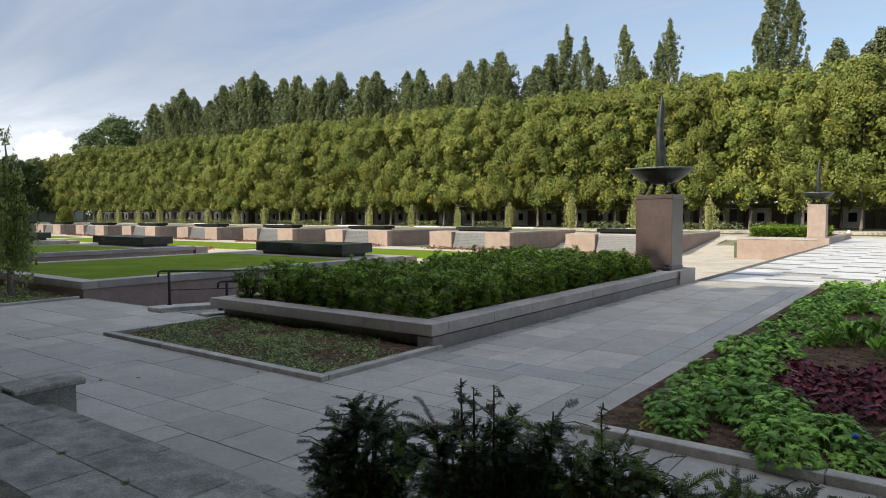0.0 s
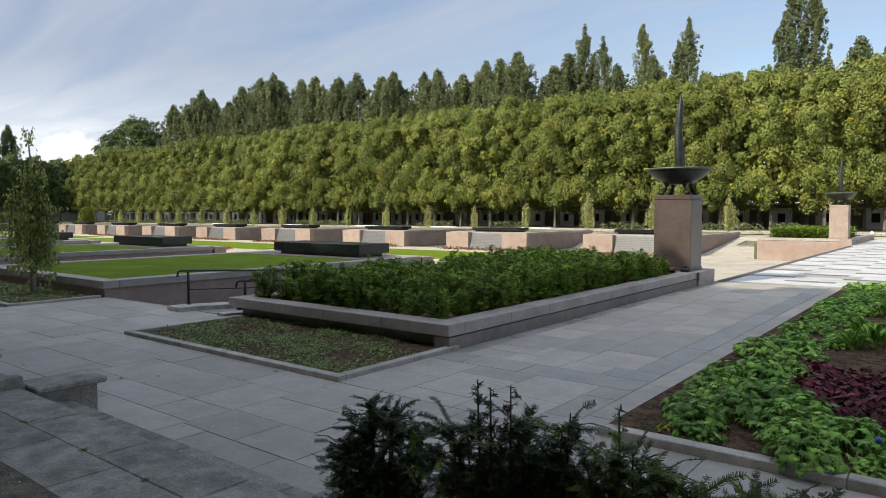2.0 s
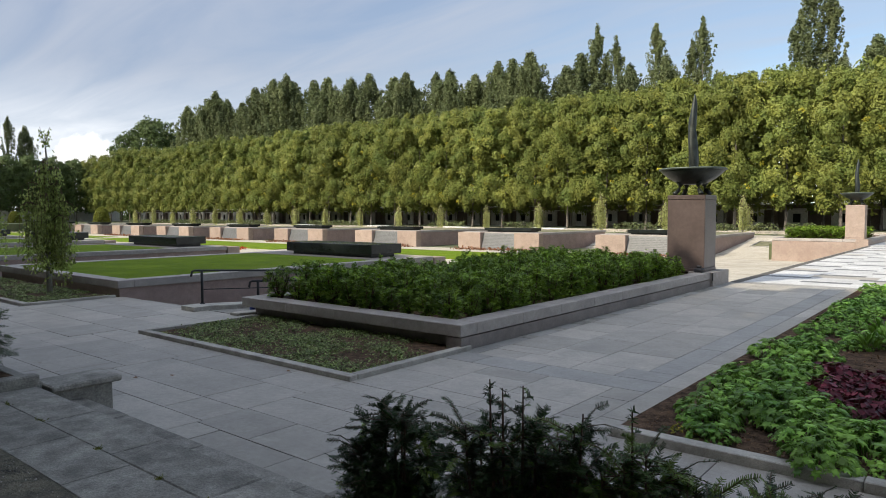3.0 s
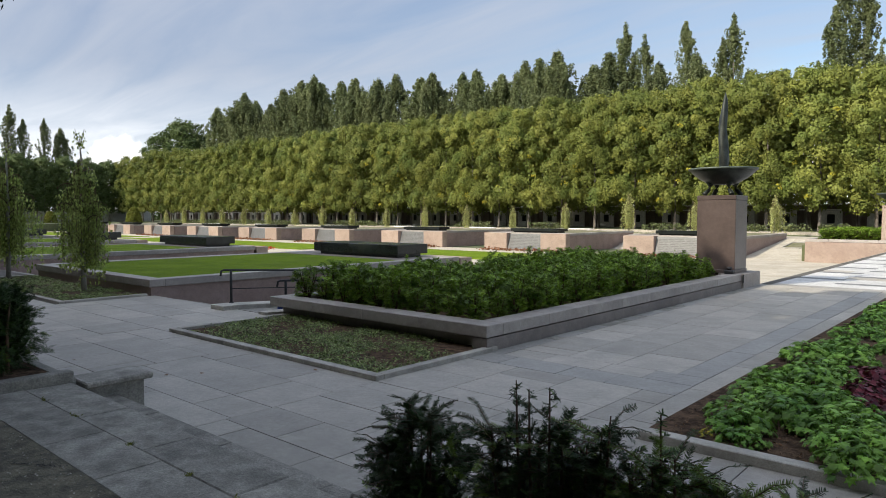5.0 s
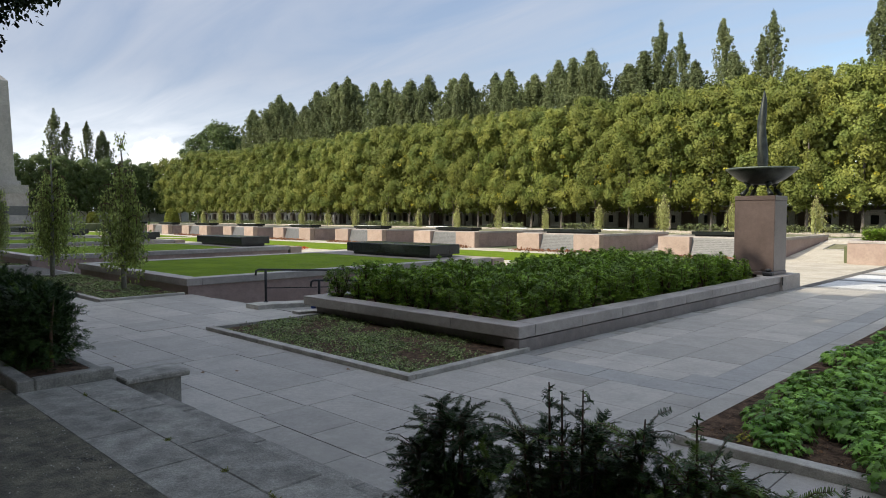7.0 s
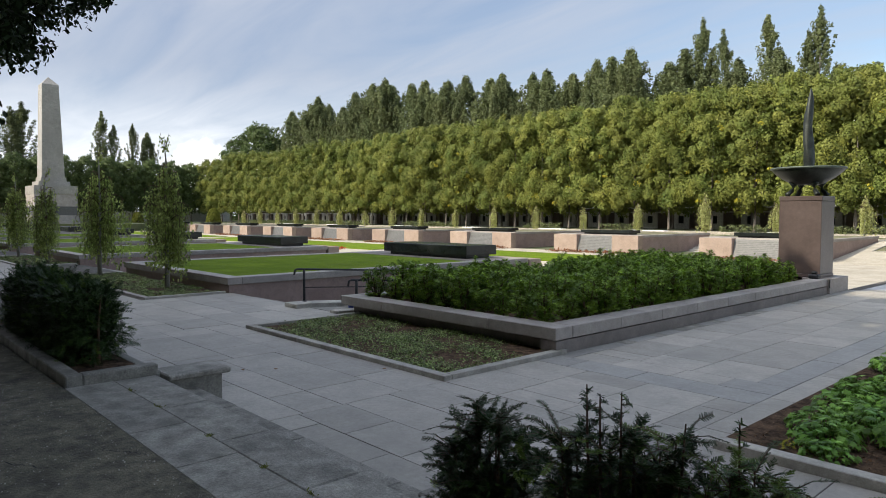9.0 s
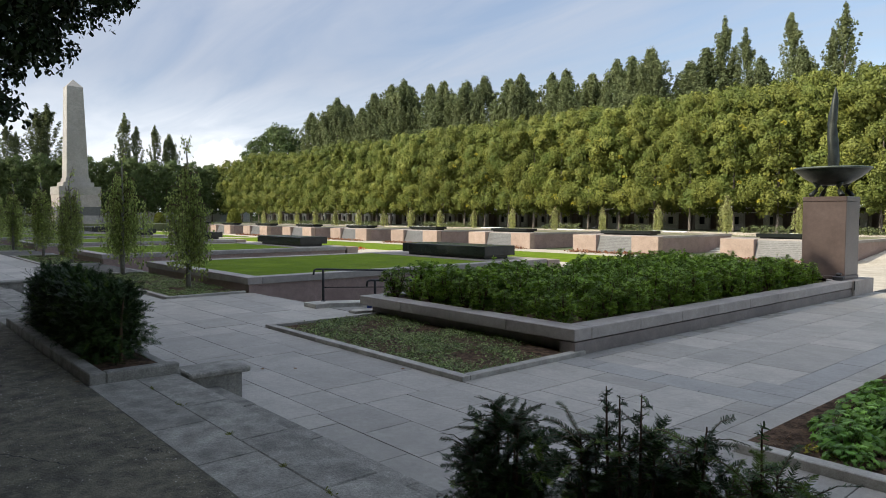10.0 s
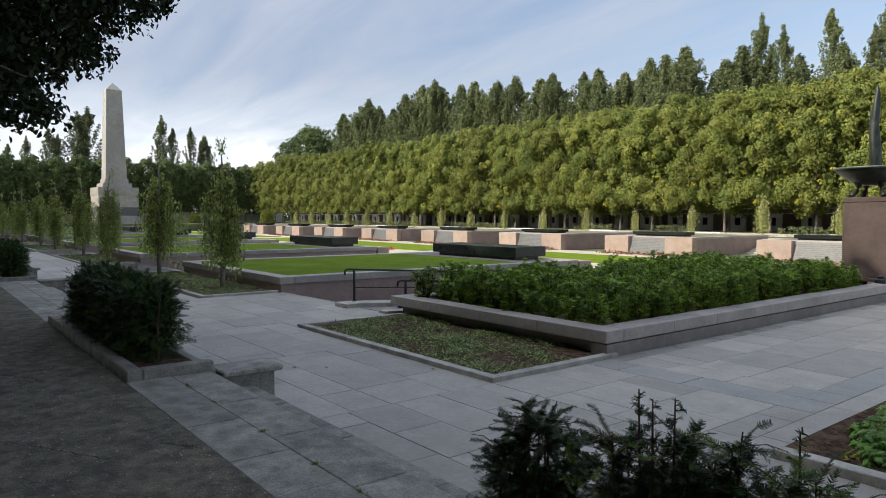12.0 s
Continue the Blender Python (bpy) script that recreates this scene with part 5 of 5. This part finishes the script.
place(yew(601, 1.0, 0.26, 0, tips_at(-2.08, YEW_A, 1), low=0.3, young=0.05), -2.08, 2.2, 0.36, 0.0)
place(yew(602, 1.0, 0.36, 0, tips_at(-1.42, YEW_B, 2), low=0.3, young=0.14), -1.42, 2.2, 0.36, 0.0)
place(yew(603, 0.95, 0.32, 0, tips_at(-0.92, YEW_C, 3), low=0.3, young=0.35), -0.92, 2.2, 0.36, 0.0)
place(yew(604, 0.95, 0.12, 0, tips_at(-0.52, YEW_D, 4), young=0.2, length=(0.09, 0.17)), -0.52, 2.2, 0.36, 0.0)
place(yew(605, 0.95, 0.12, 0, tips_at(-0.30, YEW_E, 5), young=0.2, length=(0.09, 0.17)), -0.30, 2.2, 0.36, 0.0)
place(yew(606, 0.76, 0.30, 10, []), 0.4, 2.2, 0.36, 0.0)

# young hedge plants in the raised planters
hed = [yew(620 + k, 0.70, 0.17, 8, [], 0.048, 105, "hedge_plant", "young upright evergreen plant in the raised planter", "evergreens in the raised planter", 0.45, 0.03, (0.11, 0.2), 0.065, "shrub") for k in range(4)]
for o in hed:
    for ch in o.children:
        if ch.name.startswith("needle"):
            ch.data.materials[0] = L_HEDGE
n = 0
for i in range(10):
    for j in range(22):
        x, y = -11.36 + i * 0.495 + HR.uniform(-0.09, 0.09), 8.70 + j * 0.5 + HR.uniform(-0.09, 0.09)
        if y > 19.6 or (y > 19.0 and x > -7.9):
            continue
        s = HR.uniform(0.75, 1.32)
        a = (x, y, 0.325, HR.uniform(0, 6.28), s * 1.05, s)
        if n < 4:
            place(hed[n], *a)
        else:
            copy_at(hed[n % 4], *a)
        n += 1
for i in range(7):
    for j in range(6):
        copy_at(hed[(i + j) % 4], -11.2 + i * 0.66 + HR.uniform(-0.08, 0.08), 52.6 + j * 1.3 + (0 if j % 2 else 0.3), 0.325, HR.uniform(0, 6.28), 2.0, 1.35)


# clipped yew hedges in the boxes
def clipped_hedge(seed, length, width, height, n):
    rng = np.random.default_rng(seed)
    c = rng.uniform(-1, 1, (n * 5, 3))
    m = (np.abs(c[:, 0]) ** 7 + np.abs(c[:, 1]) ** 3.5 + np.abs(c[:, 2]) ** 4) ** (1 / 4)
    c = c[(m < 1.0) & (m > 0.72)][:n]
    p = np.column_stack([c[:, 0] * length / 2, c[:, 1] * width / 2 * (1 - 0.12 * c[:, 2]), height * (0.5 + 0.5 * c[:, 2])])
    p += rng.normal(scale=0.035, size=p.shape)
    ob = empty("clipped_hedge")
    sets = ([], [], [])
    sets2 = ([], [], [])
    for q in p:
        o = np.array([q[0] / length * 0.6, q[1] / width * 2.2, (q[2] - height * 0.45) / height * 1.4])
        o = o / (np.linalg.norm(o) + 1e-6)
        for k in range(3):
            v = o + rng.normal(scale=0.5, size=3)
            v /= np.linalg.norm(v)
            L = rng.uniform(0.07, 0.15)
            shoot_needles(rng, q, q + v * L, 0.038, 110, *(sets if rng.random() < 0.93 else sets2))
    for i in range(24):
        x = (rng.uniform(-0.5, 0.5)) * length * 0.92
        y = rng.uniform(-0.1, 0.1) * width
        wood = tube(bmesh.new(), [(x, y, -0.02), (x + rng.uniform(-0.1, 0.1), y * 1.4, height * 0.5), (x + rng.uniform(-0.2, 0.2), y * 1.8, height * 0.9)], [0.025, 0.015, 0.005], 5, False)
        part("stem", wood, M_TWIG, ob)
    part("needle_sprays", needle_mesh(*sets, 0.009, L_YEW), None, ob)
    part("young_sprays", needle_mesh(*sets2, 0.009, L_YEW_TIP), None, ob)
    g = rng.uniform(-0.88, 0.88, (20000, 3))
    g = g[(np.abs(g[:, 0]) ** 6 + np.abs(g[:, 1]) ** 3 + np.abs(g[:, 2]) ** 4) < 0.75]
    g = np.column_stack([g[:, 0] * length / 2, g[:, 1] * width / 2, height * (0.5 + 0.5 * g[:, 2])])
    part("inner_foliage", leaves_mesh("inner_foliage", g, rng.normal(size=g.shape), rng.uniform(0.04, 0.075, len(g)), L_YEW, rng, QUAD), None, ob)
    return tagged(ob, "dark clipped yew hedge in a kerbed box", "hedge", "clipped hedges")


ch = clipped_hedge(640, 4.20, 0.76, 0.91, 1250)
place(ch, -10.2, 2.25, 0.39, 0.0)
copy_at(ch, -23.6, 2.25, 0.39, math.pi)



# ---- overhanging linden beside the path ----
def overhang():
    rng = np.random.default_rng(660)
    ob = empty("linden_tree", Matrix.Translation((-9.6, -2.6, 0.33)))
    bm = bmesh.new()
    tube(bm, [(0, 0, -0.1), (0.02, 0, 1.4), (0, 0.05, 3.2), (0.05, 0.1, 7.0)], [0.24, 0.19, 0.17, 0.05], 10)
    cs = []
    for i in range(16):
        a = rng.uniform(0.1, math.pi - 0.1) if i < 11 else rng.uniform(0, math.tau)
        L = rng.uniform(2.2, 4.0)
        z = 2.8 + 0.24 * i
        q = [np.array([0, 0.05, z])]
        for k in range(1, 7):
            u = k / 6
            q.append(np.array([math.cos(a) * L * u, math.sin(a) * L * u, z + 0.9 * math.sin(u * 2.2) * L * 0.3 - 0.35 * u * u]))
        tube(bm, [tuple(v) for v in q], [0.05 * (1.1 - k / 6) + 0.006 for k in range(7)], 5, False)
    part("trunk", bm, M_BARK, ob)
    # crown: dense inside, its field edge steps out with height
    c = rng.uniform((-3.4, 0.5, 2.4), (0.9, 6.6, 6.6), (5200, 3))
    edge = 3.95 - 0.16 * c[:, 0] + 1.0 * np.clip(c[:, 2] - 3.6, 0, 3) + 0.16 * np.sin(c[:, 2] * 7 + c[:, 0] * 1.3)
    low = 2.74 - 0.11 * c[:, 0] + 0.12 * np.sin(c[:, 0] * 2.1 + c[:, 1] * 1.6) + 0.25 * (c[:, 1] > 3.4)
    c = c[(c[:, 1] < edge) & (c[:, 2] > low)]
    places, normals = clumps(rng, c, rng.uniform(0.12, 0.30, len(c)), 15, 0.8)
    g = rng.uniform((-3.4, -3.2, 2.6), (0.9, 6.0, 7.0), (22000, 3))
    g = g[(g[:, 1] < 3.50 - 0.16 * g[:, 0] + 0.95 * np.clip(g[:, 2] - 3.6, 0, 3) + 0.2 * np.sin(g[:, 2] * 4 + g[:, 0])) & (g[:, 2] > 2.9 - 0.11 * g[:, 0])]
    part("inner_foliage", leaves_mesh("inner_foliage", g, rng.normal(size=g.shape), rng.uniform(0.10, 0.2, len(g)), L_SHADED, rng, QUAD), None, ob)
    part("crown", leaves_mesh("crown", places, normals, rng.uniform(0.055, 0.095, len(places)), L_SHADED, rng, HEART, 0.8), None, ob)
    return tagged(ob, "linden tree in deep shade overhanging the path", "tree", "lindens beside the path")


overhang()

# ---- clipped dome and low hedges on the far side ----
rng = np.random.default_rng(680)
d = rng.normal(size=(420, 3))
d[:, 2] = np.abs(d[:, 2])
d /= np.linalg.norm(d, axis=1, keepdims=True)
P, N = clumps(rng, d * np.array([1.45, 1.45, 3.5]), np.full(420, 0.28), 30)
dome = empty("clipped_dome", Matrix.Translation((-145.2, 64.1, 0.0)))
part("foliage", leaves_mesh("foliage", P, N, rng.uniform(0.14, 0.24, len(P)), L_BOX, rng), None, dome)
part("trunk", tube(bmesh.new(), [(0, 0, -0.1), (0, 0, 2.6)], [0.15, 0.1], 6), M_BARK, dome)
dome_far = copy_thing(dome, Matrix.Translation((-166.0, 54.7, -0.2)) @ Matrix.Diagonal((0.85, 0.85, 0.85, 1)))
tagged(dome_far, "dark green clipped evergreen dome in shade by the far end", "topiary", "clipped domes")
tagged(dome, "yellow-green clipped evergreen dome beside the far path", "topiary", "clipped domes")


def low_hedge(x0, x1, y, seed):
    rng = np.random.default_rng(seed)
    n = int((x1 - x0) * 14)
    c = np.column_stack([rng.uniform(x0, x1, n), y + rng.uniform(-0.45, 0.45, n), 0.36 + rng.uniform(0.05, 0.75, n)])
    P, N = clumps(rng, c, np.full(n, 0.2), 9)
    return tagged(part("low_hedge", leaves_mesh("low_hedge", P, N, rng.uniform(0.12, 0.2, len(P)), L_POPLAR, rng), None), "low clipped green hedge below the far trees", "hedge", "low far hedges", kind="stuff")


for i, (a, b) in enumerate(((-24, -13), (-48, -43), (-33, -28), (-60, -54), (-86, -74), (-146, -96))):
    low_hedge(a, b, 70.6, 690 + i)

# ---- red flower strips, white kerbs and benches of the sunken field ----
def red_strip(x0, x1, y0, y1, seed):
    rng = np.random.default_rng(seed)
    n = int((x1 - x0) * (y1 - y0) * 40)
    p = np.column_stack([rng.uniform(x0, x1, n), rng.uniform(y0, y1, n), SUNK + 0.03 + rng.uniform(0.0, 0.16, n)])
    return tagged(part("flower_strip", leaves_mesh("flower_strip", p, rng.normal(size=p.shape) + np.array([0, 0, 1.2]), rng.uniform(0.1, 0.2, n), L_FLOWER if seed % 2 else L_FLOWER_B, rng), None), "strip of red bedding flowers", "flowers", kind="stuff")


L_FLOWER = leaf_mat("orange_red_petal", (0.42, 0.05, 0.02), (0.55, 0.11, 0.04), 2.0, 0.3)
L_FLOWER_B = leaf_mat("brick_red_leaf", (0.15, 0.065, 0.035), (0.24, 0.11, 0.055), 2.0, 0.4)
red_strip(-60, -54.5, 36.3, 37.6, 701)
for k in range(7):
    xr = -16.45 - 14.35 * k
    red_strip(xr - 8.7, xr - 0.2, 49.2, 50.6, 702 + 2 * k)


def bench(x, y, z, w):
    ob = empty("stone_bench", Matrix.Translation((x, y, z)))
    part("seat", box(-w / 2, w / 2, -0.25, 0.25, 0.36, 0.48, 0.015), M_WHITE, ob)
    for sx in (-1, 1):
        part("leg", box(sx * w * 0.36 - 0.12, sx * w * 0.36 + 0.12, -0.2, 0.2, 0.0, 0.36, 0.01), M_WHITE, ob)
    return tagged(ob, "pale stone bench by the far path", "bench", "stone benches")


for x in (-120, -104, -84, -68, -25, -54, -40):
    bench(x, 68.6, 0.0, 4.2)

# dry leaves on the paving
LR = random.Random(44)
me = leaves_mesh("fallen_leaf", np.array([(0.0, 0.0, 0.006)]), np.array([(0.1, 0.1, 1.0)]), np.array([0.055]), M_DRY, np.random.default_rng(3), HEART)
fallen = tagged(part("fallen_leaf", me), "dry brown leaf on the paving", "leaf", "fallen leaves")
fallen.matrix_basis = Matrix.Translation((-5.33, 3.1, 0.003))
for i in range(6):
    x, y = LR.uniform(-12, -2.8), LR.uniform(3.1, 5.6)
    copy_thing(fallen, Matrix.Translation((x, y, 0.003)) @ Matrix.Rotation(LR.uniform(0, 6.28), 4, "Z"))
for i in range(4):
    copy_thing(fallen, Matrix.Translation((LR.uniform(-14, -4), LR.uniform(0.6, 1.7), 0.363)) @ Matrix.Rotation(LR.uniform(0, 6.28), 4, "Z"))

# a lost blue ball, weeds in the joints, cracks in the asphalt
bm = bmesh.new()
bmesh.ops.create_icosphere(bm, subdivisions=3, radius=0.026)
for f in bm.faces:
    f.smooth = True
tagged(part("blue_ball", bm, M_BLUE), "small blue plastic ball among the leaves", "ball").location = (-0.55, 6.35, 0.27)
weed = empty("weed_tuft")
wr = np.random.default_rng(9)
wp = np.column_stack([wr.normal(scale=0.02, size=40), wr.normal(scale=0.008, size=40), wr.uniform(0, 0.01, 40)])
part("blade_tuft", leaves_mesh("blade_tuft", wp, wr.normal(size=(40, 3)) + np.array([0, 0, 0.3]), wr.uniform(0.012, 0.026, 40), L_BOX, wr, STRAP), None, weed)
tagged(weed, "tiny green weed in a joint of the steps", "weed", "weeds in the joints")
weed.matrix_basis = Matrix.Translation((-6.95, 2.18, 0.36))
for x, y, z in ((-6.2, 2.18, 0.36), (-5.1, 2.18, 0.36), (-4.2, 2.18, 0.36), (-3.6, 2.18, 0.36), (-6.6, 2.63, 0.18), (-4.6, 3.03, 0.0), (-3.3, 2.18, 0.36)):
    copy_thing(weed, Matrix.Translation((x, y, z)) @ Matrix.Rotation(x * 7, 4, "Z"))


def crack(x0, y0, x1, y1, seed):
    r = random.Random(seed)
    bm = bmesh.new()
    n = 26
    prev = None
    for i in range(n + 1):
        t = i / n
        c = Vector((x0 + (x1 - x0) * t + r.uniform(-0.02, 0.02), y0 + (y1 - y0) * t + r.uniform(-0.03, 0.03), 0.3625))
        w = Vector((-(y1 - y0), x1 - x0, 0)).normalized() * r.uniform(0.002, 0.008)
        cur = (bm.verts.new(c - w), bm.verts.new(c + w))
        if prev:
            bm.faces.new((prev[0], cur[0], cur[1], prev[1]))
        prev = cur
    return tagged(part("asphalt_crack", bm, M_VOID), "thin dark crack in the asphalt", "crack", kind="structure")


crack(-6.4, 0.35, -5.2, 1.05, 1)
crack(-5.35, 1.45, -5.0, 1.68, 2)
crack(-9.0, 0.6, -7.8, 1.2, 3)


# loose pale grit on the asphalt and along the border
gr = np.random.default_rng(808)
gx = gr.uniform(-13.5, -2.0, 15000)
gy = gr.uniform(-3.6, 1.70, 15000)
keep = np.array([noise.noise(Vector((a * 1.3, b * 1.3, 4.0))) + 0.45 > gr.uniform(0, 0.9) for a, b in zip(gx, gy)])
gp = np.column_stack([gx[keep], gy[keep], np.full(keep.sum(), 0.364)])
grit = part("loose_grit", leaves_mesh("loose_grit", gp, gr.normal(scale=0.35, size=gp.shape) + np.array([0, 0, 1.0]), gr.uniform(0.007, 0.017, len(gp)), M_KERB, gr, QUAD * np.array([1.3, 1, 3])), None)
tagged(grit, "pale loose grit scattered on the dark asphalt", "grit", kind="stuff")
gp = np.column_stack([gr.uniform(-2.62, 0.9, 6000), gr.uniform(5.92, 16.0, 6000), np.full(6000, 0.054)])
grit = part("loose_grit", leaves_mesh("loose_grit", gp, gr.normal(scale=0.5, size=gp.shape) + np.array([0, 0, 1.0]), gr.uniform(0.012, 0.035, len(gp)), M_DRY, gr, QUAD * np.array([1.2, 1, 4])), None)
tagged(grit, "brown crumbs of bark and soil in the flower bed", "grit", kind="stuff")


# ---- paving slabs ----
SLABS = {}
PR = random.Random(77)


def slab_mesh(w, l, material):
    key = (round(w, 2), round(l, 2), material.name)
    if key not in SLABS:
        SLABS[key] = mesh_of(box(-key[0] / 2 + 0.004, key[0] / 2 - 0.004, -key[1] / 2 + 0.004, key[1] / 2 - 0.004, -0.06, 0.0, 0.003), "slab", material)
    return SLABS[key]


def lay(parent, x0, x1, y0, y1, rows, lengths, along_x, pick, z=0.0):
    """Courses of slabs; each one a piece of its own."""
    a0, a1, b0, b1 = (y0, y1, x0, x1) if along_x else (x0, x1, y0, y1)
    a = a0
    while a < a1 - 0.05:
        w = PR.choice(rows)
        if a1 - (a + w) < 0.3:
            w = a1 - a
        b = b0
        first = True
        while b < b1 - 0.05:
            l = PR.choice(lengths) * (PR.choice((0.5, 0.75, 1.0)) if first else 1.0)
            first = False
            if b1 - (b + l) < 0.35:
                l = b1 - b
            ca, cb = a + w / 2, b + l / 2
            x, y = (cb, ca) if along_x else (ca, cb)
            ob = part("slab", slab_mesh(l if along_x else w, w if along_x else l, pick(x, y)), None, parent)
            ob.location = (x, y, z + PR.uniform(-0.002, 0.002))
            b += l
        a += w


pave = bpy.data.objects["pavement"]
walkway = bpy.data.objects["pavement_walk"]
near_pick = lambda x, y: M_PAVE
band_pick = lambda x, y: M_PAVE_DARK if PR.random() < 0.75 else M_PAVE
for xa, xb, rows in ((-21.0, -16.6, (0.9, 0.7)), (-16.6, -12.3, (0.66, 0.9)), (-12.3, -9.3, (0.8, 0.55)), (-9.3, -6.2, (0.66, 0.85, 0.5)), (-6.2, -2.8, (0.85, 0.6))):
    lay(pave, xa, xb, 3.02, 5.72, rows, (0.85, 1.15, 1.45), True, near_pick)
lay(pave, -17.25, -11.66, 5.72, 8.1, (0.78, 0.8), (0.95, 1.2, 1.4), True, near_pick)
lay(pave, -6.2, -3.5, 5.72, 7.55, (0.9,), (0.85, 0.95), False, near_pick)
lay(pave, -6.2, -3.1, 7.55, 8.1, (0.55,), (0.7, 0.95, 1.1), True, band_pick)
lay(pave, -2.8, 2.5, 3.02, 5.84, (0.66, 0.72), (0.95, 1.15, 1.4), True, near_pick)
lay(pave, -45.0, -21.0, 3.02, 5.80, (0.93,), (1.3, 1.6, 1.9), True, near_pick)
lay(walkway, -6.24, -5.97, 8.1, 21.4, (0.27,), (0.28, 0.42, 0.55), False, lambda x, y: M_PAVE_DARK if PR.random() < 0.6 else M_STEP)
lay(walkway, -5.97, -3.1, 8.1, 8.6, (0.5,), (0.65, 0.9), True, band_pick)
lay(walkway, -5.97, -3.5, 8.6, 21.4, (0.8, 0.86), (0.85, 1.1, 1.35), False, near_pick)
lay(walkway, -3.5, -3.1, 5.72, 7.55, (0.4,), (0.9,), False, lambda x, y: M_PAVE)
lay(walkway, -3.5, -3.1, 8.6, 21.4, (0.4,), (1.3, 1.6), False, lambda x, y: M_PAVE_DARK)
lay(walkway, -3.1, -2.78, 5.72, 21.4, (0.32,), (1.3, 1.6), False, lambda x, y: M_PAVE)
lay(walkway, -5.94, -2.7, 21.4, 21.9, (0.5,), (1.3,), True, lambda x, y: M_PAVE_DARK)
y, row = 21.9, 0
while y < 50.0:
    lay(walkway, -5.94, 0.9, y, y + 0.95, (0.95,), (1.25, 1.7, 1.9), True, lambda x, y: M_PAVE_PALE if PR.random() < 0.93 else M_PAVE)
    # short courses: pale and dark slabs by turns
    for k in range(5):
        lay(walkway, -5.94 + 1.368 * k, -5.94 + 1.368 * (k + 1), y + 0.95, y + 1.43, (0.48,), (1.368,), True, lambda x, y: M_PAVE_SLATE if (k + row) % 2 else M_PAVE_PALE)
    y += 1.43
    row += 1
lay(walkway, -5.94, 0.9, y, 50.65, (0.7,), (1.25, 1.7), True, lambda x, y: M_PAVE_PALE)
slab_sheet("pavement_far", -6.2, 12, 50.7, 63.8, 0.0, M_PAVE_PALE, "pale sunlit granite paving", "pavement")
